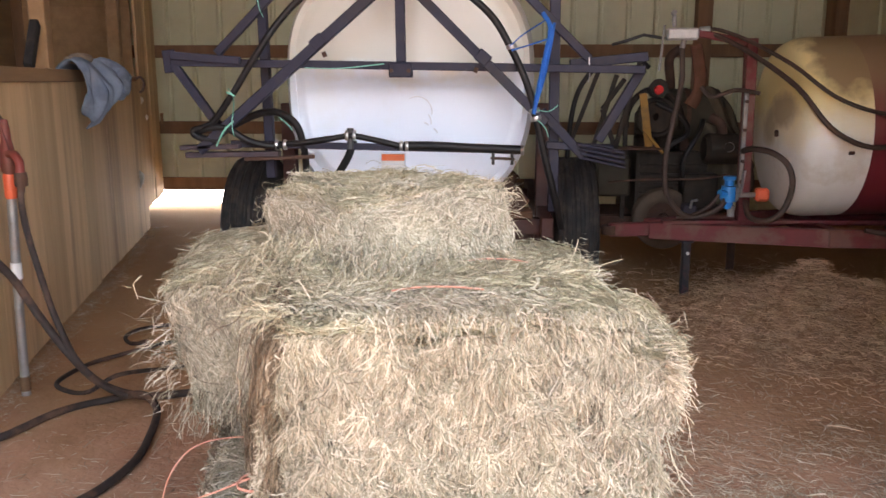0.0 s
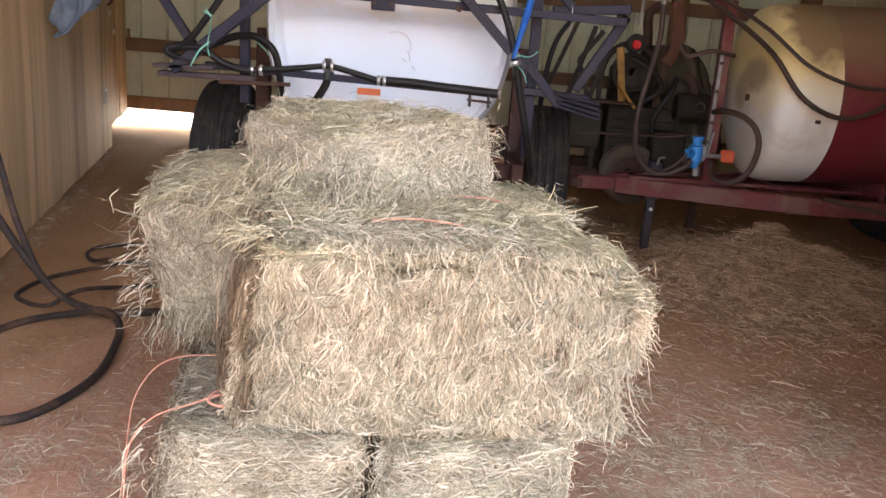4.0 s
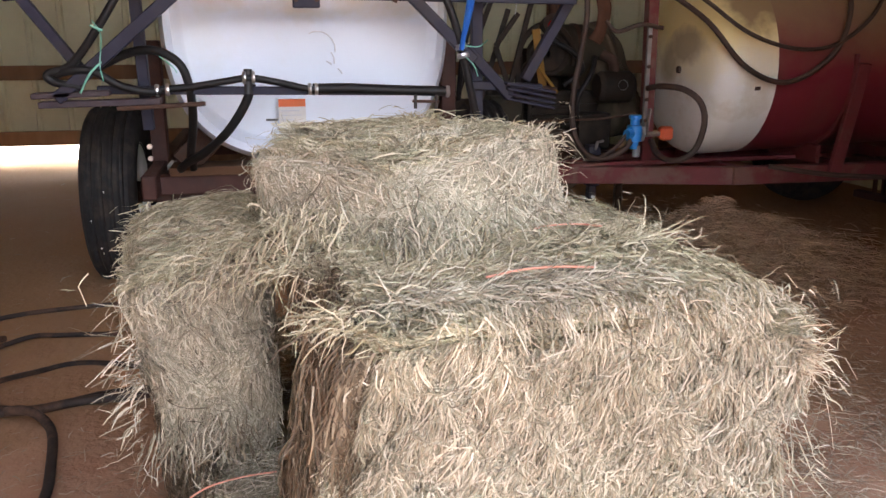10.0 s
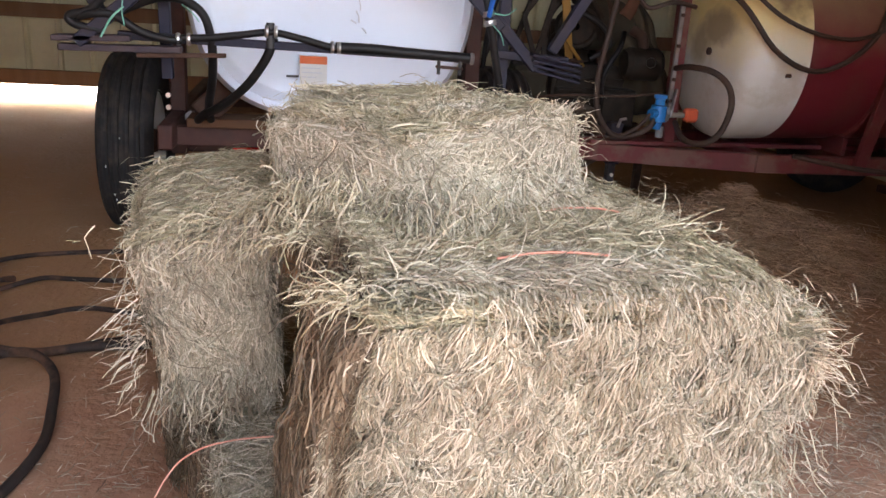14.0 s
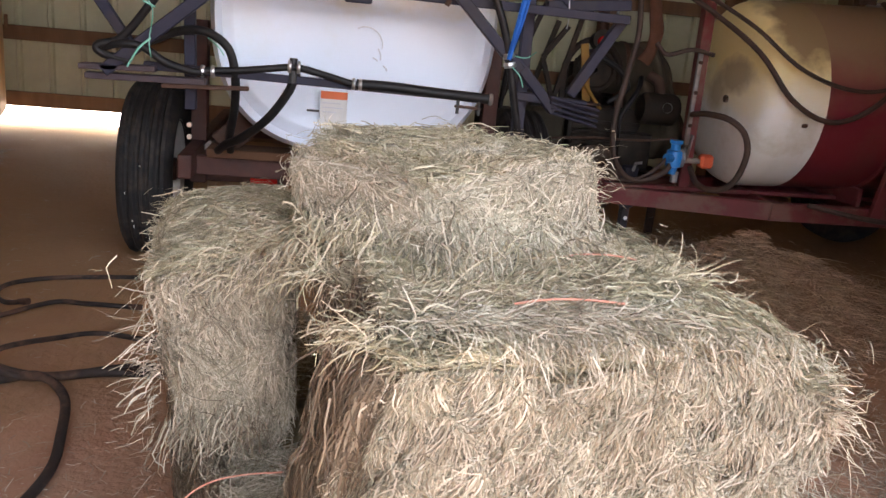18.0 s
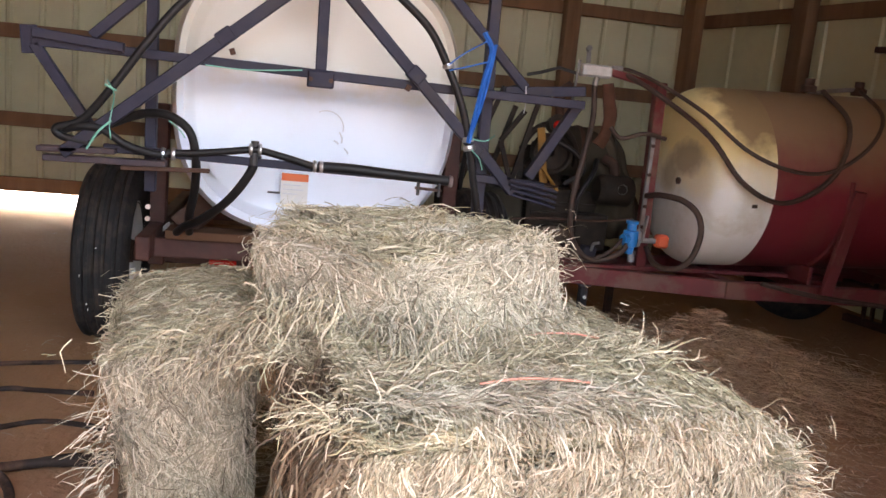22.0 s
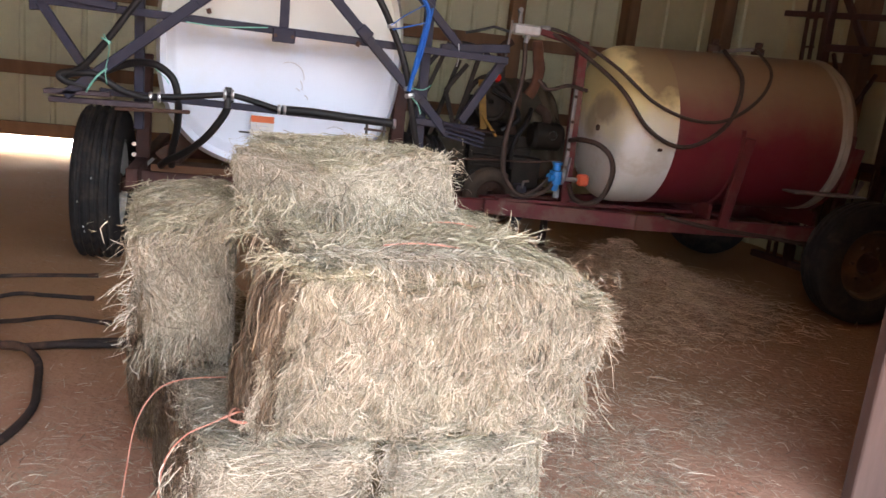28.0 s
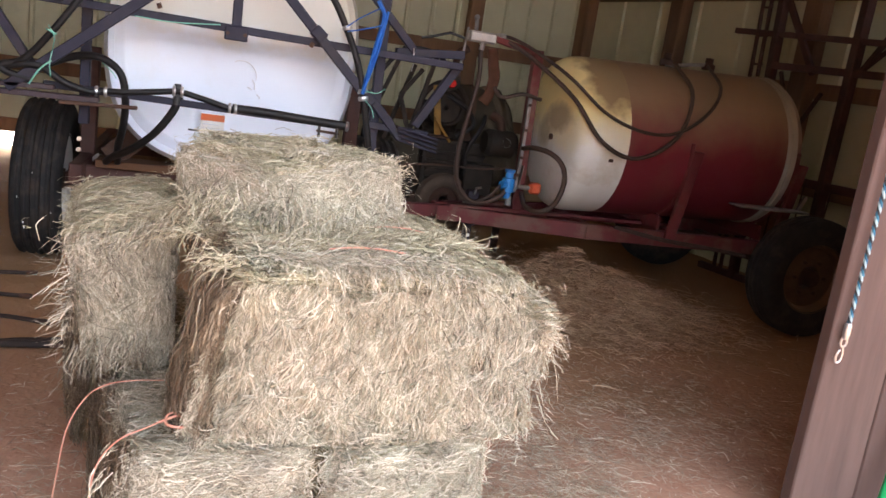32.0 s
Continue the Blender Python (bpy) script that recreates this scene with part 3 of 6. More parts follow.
            for a in range(3):
                if a != ax:
                    near = np.clip((np.abs(rel[:, a]) - 0.5) * size[a] / 0.06 + 1, 0, 1)
                    d[:, a] *= np.where((d[:, a] * rel[:, a] > 0) & ((a < 2) | (rel[:, a] > 0)), 1 - near, 1.0)
            sets.setdefault((own, length, curl), []).append((u, d, np.repeat(nrm[None], k, 0), np.where(loose[:, 0], 0.1, r.uniform(0.3, 0.8, k))))
        for j, ((own, length, curl), rows) in enumerate(sets.items()):
            u, d, nn, press = (np.concatenate(a) for a in zip(*rows))
            name = "end_straw" if end_mat and own is end_mat else "loose_straw"
            me = strand_mesh(name, u, d, nn, length, 0.0027, curl, seed + 40 * j, 7.0, 0.0, bend, 4, hold, press)
            tagged(mesh_part(name, me, own, bale), kind="stuff")
    for j, (at, way, k, spread, length, droop, own) in enumerate(strays):
        u = np.array(at) - foot + r.normal(0, 1, (k, 3)) * np.array(spread)
        d = np.array(way, float) / np.linalg.norm(way) + r.normal(0, 0.34, (k, 3))
        me = strand_mesh("stray_straw", u, d, np.tile([[0.0, -0.6, 0.8]], (k, 1)), length, 0.0024, 0.22, seed + 300 + j, 0.0, droop, None, 7)
        tagged(mesh_part("stray_straw", me, own, bale), kind="stuff")
    return bale


def twine(bale, points, r=0.003, n=40, label=""):
    """Baling twine on a bale, given in places of the room."""
    at = Vector(bale.matrix_world.translation)
    return part("twine", tube([Vector(p) - at for p in points], r, 5, n), TWINE, bale, label)


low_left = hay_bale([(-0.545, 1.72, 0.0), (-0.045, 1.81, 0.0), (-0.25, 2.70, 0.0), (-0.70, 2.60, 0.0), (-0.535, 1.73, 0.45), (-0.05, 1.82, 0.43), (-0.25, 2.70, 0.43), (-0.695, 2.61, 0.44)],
                    (17000, 0, 9000, 0, 11000), "flat greyed hay bale with brown end coloured as shaded, bottom of the stack", HAY_GREY, front="across", seed=11, end_mat=HAY_BROWN_SHADED, top_mat=HAY, top_to=0.15, power=10,
                    strays=(((-0.55, 1.71, 0.40), (-0.5, -0.6, -0.5), 50, (0.02, 0.08, 0.05), 0.07, 0.12, HAY_GREY),))
hay_bale([(-0.01, 1.82, 0.0), (0.51, 1.92, 0.0), (0.34, 2.80, 0.0), (-0.21, 2.70, 0.0), (-0.01, 1.83, 0.42), (0.50, 1.93, 0.41), (0.34, 2.80, 0.42), (-0.21, 2.70, 0.42)],
         (16000, 0, 2000, 9000, 6000), "flat square hay bale under the front bale", HAY, front="across", seed=12, top_to=0.0, power=10)
hay_bale([(-0.74, 2.65, 0.0), (-0.30, 2.75, 0.0), (-0.46, 3.50, 0.0), (-0.90, 3.40, 0.0), (-0.74, 2.66, 0.42), (-0.30, 2.76, 0.42), (-0.46, 3.50, 0.42), (-0.90, 3.40, 0.42)],
         (0, 0, 6000, 0, 3000), "flat square hay bale at the back of the stack", HAY_GREY, front="across", seed=13, end_mat=HAY_BROWN_SHADED)
hay_bale([(-0.22, 2.76, 0.0), (0.33, 2.86, 0.0), (0.18, 3.60, 0.0), (-0.36, 3.50, 0.0), (-0.22, 2.76, 0.42), (0.33, 2.86, 0.42), (0.18, 3.60, 0.42), (-0.36, 3.50, 0.42)],
         (0, 0, 0, 6000, 3000), "flat square hay bale at the back of the stack", HAY, front="across", seed=14)
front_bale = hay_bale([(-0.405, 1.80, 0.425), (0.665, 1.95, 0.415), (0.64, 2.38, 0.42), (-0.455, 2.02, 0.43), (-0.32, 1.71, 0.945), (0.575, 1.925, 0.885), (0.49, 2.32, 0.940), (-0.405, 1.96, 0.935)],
                      (62000, 0, 8000, 16000, 22000), "pale square hay bale with its cut face outward", HAY, seed=21, power=6.5, end_mat=HAY_BROWN_SHADED,
                      flakes=([(-0.31, 1.86, 0.90), (0.36, 2.02, 0.90), (0.36, 2.27, 0.92), (-0.35, 2.11, 0.92), (-0.31, 1.86, 0.957), (0.34, 2.02, 0.950), (0.34, 2.27, 0.958), (-0.35, 2.11, 0.968)],
                              [(0.40, 1.885, 0.62), (0.635, 1.935, 0.60), (0.62, 2.26, 0.60), (0.40, 2.22, 0.62), (0.42, 1.885, 0.845), (0.655, 1.94, 0.815), (0.62, 2.28, 0.865), (0.40, 2.24, 0.885)]),
                      strays=(((0.60, 1.915, 0.765), (0.70, -0.60, 0.05), 170, (0.012, 0.025, 0.024), 0.045, 0.05, HAY_PALE), ((0.58, 1.97, 0.845), (0.6, -0.5, 0.1), 70, (0.03, 0.08, 0.014), 0.038, 0.05, HAY),
                              ((0.60, 1.93, 0.68), (0.5, -0.35, -0.75), 30, (0.02, 0.05, 0.06), 0.11, 0.12, HAY),
                              ((0.60, 1.93, 0.55), (0.4, -0.3, -0.9), 70, (0.02, 0.04, 0.07), 0.07, 0.1, HAY),
                              ((-0.340, 1.82, 0.945), (-0.9, -0.45, -0.02), 150, (0.03, 0.045, 0.005), 0.045, 0.06, HAY_SKIN),
                              ((-0.385, 1.86, 0.87), (-0.05, -0.02, -1), 55, (0.010, 0.06, 0.05), 0.14, 0.45, HAY_BROWN_SHADED),
                              ((0.0, 1.79, 0.945), (0.1, -1, -0.3), 380, (0.12, 0.03, 0.006), 0.045, 0.2, HAY), ((0.33, 1.865, 0.93), (0.1, -1, -0.3), 300, (0.10, 0.03, 0.006), 0.045, 0.2, HAY),
                              ((-0.12, 1.87, 0.953), (0.9, -0.5, 0), 500, (0.09, 0.03, 0.004), 0.055, 0.05, HAY), ((0.10, 1.92, 0.953), (0.9, -0.5, 0), 400, (0.09, 0.03, 0.004), 0.055, 0.05, HAY), ((-0.17, 2.04, 0.956), (1, 0.3, 0), 500, (0.05, 0.045, 0.005), 0.060, 0.0, HAY_SKIN), ((-0.05, 2.08, 0.958), (1, 0.3, 0), 900, (0.09, 0.045, 0.005), 0.060, 0.0, HAY_SKIN), ((0.25, 2.17, 0.955), (1, 0.3, 0), 600, (0.09, 0.045, 0.005), 0.055, 0.0, HAY_SKIN)))
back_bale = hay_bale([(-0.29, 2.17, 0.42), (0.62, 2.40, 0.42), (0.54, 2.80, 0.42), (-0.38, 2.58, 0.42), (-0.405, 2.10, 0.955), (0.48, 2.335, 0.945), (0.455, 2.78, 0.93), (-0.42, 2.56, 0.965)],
                     (3000, 0, 6000, 9000, 18000), "square hay bale lying across the stack", HAY, seed=22, power=9, end_mat=HAY_BROWN_SHADED,
                     flakes=([(-0.34, 2.00, 0.90), (0.34, 2.16, 0.90), (0.30, 2.40, 0.92), (-0.46, 2.32, 0.92), (-0.33, 2.02, 0.940), (0.32, 2.18, 0.940), (0.26, 2.38, 1.005), (-0.46, 2.32, 1.01)],),
                     strays=(((-0.40, 2.14, 0.945), (-1, -0.4, -0.12), 200, (0.03, 0.05, 0.008), 0.06, 0.08, HAY_SKIN), ((-0.37, 2.12, 0.90), (-0.2, -0.2, -0.9), 90, (0.02, 0.03, 0.02), 0.08, 0.2, HAY_BROWN_SHADED),
                             ((0.46, 2.42, 0.92), (0.8, -0.3, 0.1), 80, (0.02, 0.12, 0.03), 0.045, 0.05, HAY)))
hay_bale([(-0.70, 2.29, 0.49), (-0.465, 2.33, 0.46), (-0.47, 2.76, 0.43), (-0.76, 2.70, 0.43), (-0.745, 2.23, 0.885), (-0.45, 2.28, 0.955), (-0.47, 2.78, 0.975), (-0.79, 2.74, 0.945)],
         (24000, 2000, 12000, 3000, 13000), "greyed square hay bale with its end outward", HAY_GREY, seed=23, power=8,
         strays=(((-0.745, 2.27, 0.70), (-0.8, -0.5, -0.3), 190, (0.008, 0.07, 0.10), 0.055, 0.10, HAY_GREY), ((-0.75, 2.22, 0.80), (-1, -0.25, -0.05), 5, (0.01, 0.03, 0.03), 0.14, 0.06, HAY_PALE),
                 ((-0.63, 2.26, 0.53), (-0.25, -0.35, -0.9), 150, (0.055, 0.02, 0.03), 0.06, 0.1, HAY_GREY), ((-0.55, 2.27, 0.52), (0.0, -0.3, -0.9), 110, (0.05, 0.02, 0.03), 0.05, 0.1, HAY_BROWN_SHADED), ((-0.60, 2.27, 0.90), (-0.5, -0.8, -0.2), 160, (0.09, 0.03, 0.012), 0.055, 0.10, HAY_SKIN), ((-0.46, 2.32, 0.965), (-0.6, -0.7, -0.1), 320, (0.05, 0.06, 0.01), 0.065, 0.06, HAY_SKIN)))
hay_bale([(-0.115, 2.045, 0.94), (0.255, 2.385, 0.93), (-0.08, 2.68, 0.94), (-0.475, 2.34, 0.94), (-0.20, 2.135, 1.118), (0.235, 2.405, 1.165), (-0.06, 2.66, 1.165), (-0.485, 2.37, 1.130)],
         (18000, 2500, 16000, 5000, 18000), "broken half hay bale on top of the stack", HAY, seed=24, front="mixed", rough=1.7, power=9,
         flakes=([(-0.18, 2.23, 1.10), (0.035, 2.36, 1.12), (-0.08, 2.64, 1.12), (-0.47, 2.42, 1.10), (-0.17, 2.26, 1.160), (0.005, 2.37, 1.178), (-0.10, 2.63, 1.178), (-0.44, 2.44, 1.175)],),
         strays=(((-0.13, 2.09, 1.00), (0.1, -1, -0.5), 420, (0.05, 0.03, 0.03), 0.055, 0.10, HAY), ((0.08, 2.24, 1.00), (0.4, -0.9, -0.5), 420, (0.08, 0.07, 0.025), 0.055, 0.10, HAY),
                 ((-0.31, 2.21, 1.01), (-0.5, -0.8, -0.5), 520, (0.08, 0.06, 0.025), 0.060, 0.10, HAY_SKIN), ((0.235, 2.41, 1.10), (0.8, -0.5, 0.1), 50, (0.010, 0.02, 0.05), 0.04, 0.05, HAY_PALE)))
twine(front_bale, [(-0.064, 1.903, 0.970), (0.01, 1.915, 0.977), (0.085, 1.922, 0.976), (0.155, 1.932, 0.968)], 0.0024)
twine(back_bale, [(0.09, 2.18, 0.980), (0.15, 2.195, 0.986), (0.22, 2.205, 0.984), (0.28, 2.214, 0.974)], 0.0022)
twine(low_left, [(-0.36, 1.99, 0.455), (-0.42, 1.92, 0.475), (-0.48, 1.84, 0.480), (-0.55, 1.76, 0.478), (-0.595, 1.72, 0.42), (-0.605, 1.70, 0.28), (-0.61, 1.69, 0.14), (-0.61, 1.69, 0.01)], 0.0020, 60)
twine(low_left, [(-0.46, 1.86, 0.482), (-0.41, 1.87, 0.497), (-0.38, 1.85, 0.485), (-0.37, 1.89, 0.483), (-0.43, 1.89, 0.495), (-0.44, 1.84, 0.487), (-0.39, 1.83, 0.485), (-0.38, 1.88, 0.499), (-0.42, 1.90, 0.485)], 0.0036, 60, label="knotted orange twine end")
loose_twine = part("baling_twine", tube([(-0.46, 2.16, 0.475), (-0.54, 2.14, 0.480), (-0.61, 2.11, 0.478), (-0.66, 2.07, 0.455), (-0.70, 2.03, 0.38), (-0.72, 2.02, 0.24), (-0.735, 2.02, 0.12), (-0.76, 2.02, 0.02), (-0.80, 2.0, 0.012), (-0.86, 1.97, 0.012), (-0.95, 1.95, 0.012), (-1.04, 1.97, 0.012)], 0.0020, 6, 70), TWINE)
tagged(loose_twine, "loose pink-orange baling twine trailing onto the clay", "twine")


# straw on the floor: a thin scatter, and a brown heap beside the trailer tongue
def scatter(name, spots, mat, label, length=0.07, width=0.003, seed=5, height=None):
    r = np.random.RandomState(seed)
    roots = []
    for x, y, sx, sy, k in spots:
        p = np.stack([r.normal(x, sx, k), r.normal(y, sy, k), np.zeros(k)], 1)
        roots.append(p)
    p = np.concatenate(roots)
    if not height:
        # the straw lies in clumps, with bare clay between them
        p = p[[noise.noise((a * 4.5, b * 4.5, 7.0)) + 0.5 * noise.noise((a * 11, b * 11, 2.0)) > r.uniform(-0.75, 0.45) for a, b in p[:, :2]]]
    p[:, 2] = [rolling(a, b) + (height(a, b) if height else 0.0) for a, b in p[:, :2]]
    p[:, 2] += r.uniform(0.0, 0.006, len(p))
    d = r.normal(0, 1, p.shape) * [1, 1, 0.08 if not height else 0.25]
    me = strand_mesh(name, p, d, np.tile([[0.0, 0.0, 1.0]], (len(p), 1)), length, width, 0.16, seed, 8.0)
    ob = mesh_part(name, me, mat)
    return tagged(ob, label, "straw", kind="stuff")


def heap(x, y):
    h = 0.25 * math.exp(-((x - 2.15) / 0.68) ** 2 - ((y - 4.95) / 0.55) ** 2)
    return h * (1 + 0.7 * noise.noise((x * 4, y * 4, 0)) + 0.45 * noise.noise((x * 11, y * 11, 3)))


bm = bmesh.new()
bmesh.ops.create_grid(bm, x_segments=60, y_segments=50, size=1)
for v in bm.verts:
    v.co.x, v.co.y = 2.4 + v.co.x * 1.6, 5.1 + v.co.y * 1.3
    v.co.z = heap(v.co.x, v.co.y) + rolling(v.co.x, v.co.y) - 0.012
hay_heap = thing("hay_heap", "low heap of brown loose hay on the clay", "hay heap")
smooth(part("packed_core", bm, material("matted_brown_hay", (0.29, 0.18, 0.11), 0.95, vary=(0.38, 0.25, 0.16), scale=40, bump=0.01, bump_scale=60, spec=0.1), hay_heap), 80)
s1 = scatter("loose_straw", ((2.15, 4.95, 0.45, 0.36, 34000), (2.7, 5.0, 0.3, 0.3, 1200), (2.0, 4.2, 0.4, 0.3, 1000), (2.2, 5.9, 0.4, 0.35, 4000)), HAY_GOLD, "brown loose hay", 0.085, 0.0044, 31, heap)
s1.parent = hay_heap
s1["category"] = ""
scatter("floor_straw", ((0.95, 2.35, 0.22, 0.4, 7000), (1.35, 2.75, 0.35, 0.45, 5200), (-1.0, 2.0, 0.35, 0.5, 1600), (-1.4, 2.6, 0.45, 0.45, 900), (0.95, 1.75, 0.3, 0.4, 5000), (-1.2, 1.6, 0.4, 0.4, 3000), (-1.15, 2.3, 0.3, 0.3, 1800),
                        (-2.0, 4.2, 0.35, 1.0, 260), (2.1, 3.3, 0.45, 0.4, 1700), (1.75, 2.9, 0.3, 0.2, 1500), (2.7, 3.8, 0.6, 0.5, 300), (-1.9, 6.5, 0.5, 1.2, 260), (-1.1, 2.15, 0.15, 0.12, 700), (1.2, 4.4, 0.5, 0.5, 700)), HAY_FLOOR, "thin scatter of dry straw on the clay floor", 0.045, 0.0026, 32)
scatter("floor_straw", [(-1.83 - 0.238 * k * 0.25, 2.7 + k * 0.25, 0.022, 0.13, 150) for k in range(22)], HAY_FLOOR, "straw and chaff swept against the foot of the board partition", 0.03, 0.0028, 33, lambda a, b: 0.0)


# ---------------------------------------------------------------- sprayer
def superellipse(a, b, n, k):
    out = []
    for i in range(k):
        t = 2 * math.pi * i / k
        c, s = math.cos(t), math.sin(t)
        out.append((a * math.copysign(abs(c) ** (2 / n), c), b * math.copysign(abs(s) ** (2 / n), s)))
    return out


CHROME = material("bright_zinc_clamp", (0.70, 0.70, 0.68), 0.3, 0.9, vary=(0.5, 0.5, 0.48), scale=30)
RUST = material("rusty_iron", (0.06, 0.034, 0.024), 0.85, 0.2, vary=(0.10, 0.052, 0.032), scale=18, bump=0.0012, bump_scale=120, stain=(0.06, 0.035, 0.025), stain_scale=7, stain_amount=0.6)
DARK_RED = material("brown_red_primer", (0.060, 0.022, 0.017), 0.65, 0.1, vary=(0.09, 0.036, 0.025), scale=12, bump=0.0008, bump_scale=90, stain=(0.05, 0.03, 0.025), stain_scale=5, stain_amount=0.5)
GREEN_STRING = material("mint_green_string", (0.16, 0.48, 0.36), 0.7, vary=(0.26, 0.58, 0.46), scale=30)
BLUE_STRING = material("bright_blue_strap", (0.012, 0.09, 0.40), 0.5, vary=(0.03, 0.15, 0.5), scale=20)
WHITE_PAINT = material("white_paint", (0.78, 0.78, 0.76), 0.5, vary=(0.7, 0.7, 0.67), scale=10)
ORANGE = material("orange_print", (0.80, 0.16, 0.04), 0.5, vary=(0.75, 0.2, 0.07), scale=20)
INK = material("grey_ink", (0.56, 0.58, 0.62), 0.6, vary=(0.66, 0.68, 0.72), scale=30)
BLACK_INK = material("black_ink", (0.03, 0.03, 0.03), 0.6, vary=(0.05, 0.05, 0.05), scale=30)
GALV = material("galvanised_pipe", (0.36, 0.36, 0.35), 0.5, 0.6, vary=(0.25, 0.24, 0.23), scale=15, bump=0.0004, bump_scale=80, stain=(0.3, 0.2, 0.13), stain_scale=6, stain_amount=0.4)
REFLECT_RED = material("red_reflector", (0.75, 0.03, 0.02), 0.25, vary=(0.6, 0.02, 0.02), scale=20)
PLANK = material("orange_brown_plank", (0.13, 0.062, 0.028), 0.85, vary=(0.09, 0.043, 0.02), scale=9, stretch=(0.12, 1, 1), bump=0.002, bump_scale=50)

sprayer = thing("boom_sprayer", "trailed field sprayer with a white tank and folded dark booms", "sprayer", (-0.265, 5.35, 0))


def sp(name, bm, mat, parent=None, label="", soft=0):
    """A part of the sprayer, given in world places."""
    bmesh.ops.translate(bm, verts=bm.verts, vec=(0.265, -5.35, 0))
    ob = part(name, bm, mat, parent or sprayer, label)
    return smooth(ob, soft) if soft else ob


STEP_Z = 1.445


def poly_tank():
    bm = bmesh.new()
    rings = []
    prof = [(0.0, 0.0)] + [(0.0, s / 130) for s in range(1, 110)] + [(0.006, 0.86), (0.016, 0.91), (0.04, 0.95), (0.08, 0.978), (0.13, 0.994), (0.2, 1.0),
                                                              (0.55, 1.0), (0.57, 0.985), (0.62, 0.985), (0.64, 1.0), (1.2, 1.0), (1.22, 0.985), (1.27, 0.985), (1.29, 1.0), (1.7, 1.0), (1.84, 0.96), (1.9, 0.8), (1.9, 0.0)]
    for y, s in prof:
        if s == 0.0:
            rings.append([bm.verts.new((-0.26, 4.72 + y, 1.47))])
        else:
            rings.append([bm.verts.new((-0.26 + x * s, 4.72 + y, 1.47 + z * s * (1.17 if z < 0 else 1.0))) for x, z in superellipse(0.715, 0.645, 2.7, 144)])
    for a, b in zip(rings, rings[1:]):
        for k in range(144):
            q = [a[k % len(a)], a[(k + 1) % len(a)], b[(k + 1) % len(b)], b[k % len(b)]]
            bm.faces.new(list(dict.fromkeys(q)))
    for v in bm.verts:
        if v.co.y < 4.75:
            # the front bulges a little, with a moulded step across it
            rr = min(1.0, math.hypot((v.co.x + 0.26) / 0.715, (v.co.z - 1.47) / 0.645))
            v.co.y += 0.05 * rr * rr + 0.085 / (1 + math.exp((v.co.z - STEP_Z - 0.03 * (v.co.x + 0.26) ** 2) * 70)) * (1 - rr ** 4)
    bmesh.ops.recalc_face_normals(bm, faces=bm.faces)
    return bm


tank_ob = sp("tank", poly_tank(), POLY, None, "white polyethylene tank with a moulded front", 50)
sp("tank_lid", lathe([(0.0, 0.06), (0.19, 0.06), (0.21, 0.03), (0.21, -0.02)], 32, Matrix.Translation((-0.26, 5.6, 2.13))), BLACK_INK, tank_ob, "black screw lid", 40)
sign = sp("label", box((-0.42, 4.752, 0.885), (-0.288, 4.790, 1.045)), WHITE_PAINT, tank_ob, "white warning label with an orange band")
sp("band", box((-0.42, 4.748, 1.008), (-0.288, 4.7515, 1.045)), ORANGE, tank_ob, "orange band of the label")
for i, w in enumerate((0.09, 0.10, 0.07)):
    sp("print_line", box((-0.41, 4.7485, 0.985 - i * 0.022), (-0.41 + w, 4.7515, 0.990 - i * 0.022)), INK, tank_ob)
for a0, a1, r_ in ((-10, 130, 0.085),):
    sp("scuff", tube([(-0.215 + r_ * math.cos(radians(a)), 4.773, 1.285 + r_ * math.sin(radians(a))) for a in range(a0, a1, 10)], 0.003, 5), INK, tank_ob, "faint grey curved scuff")
for x0, z0, x1, z1 in ((-0.15, 1.27, -0.135, 1.215), (-0.12, 1.19, -0.10, 1.165), (-0.175, 1.225, -0.15, 1.21)):
    sp("scuff", tube([(x0, 4.775, z0), ((x0 + x1) / 2 + 0.006, 4.775, (z0 + z1) / 2), (x1, 4.776, z1)], 0.004, 5), INK, tank_ob)
sp("sight_mark", box((-0.485, 4.762, 0.938), (-0.425, 4.79, 0.946)), BLACK_INK, tank_ob)


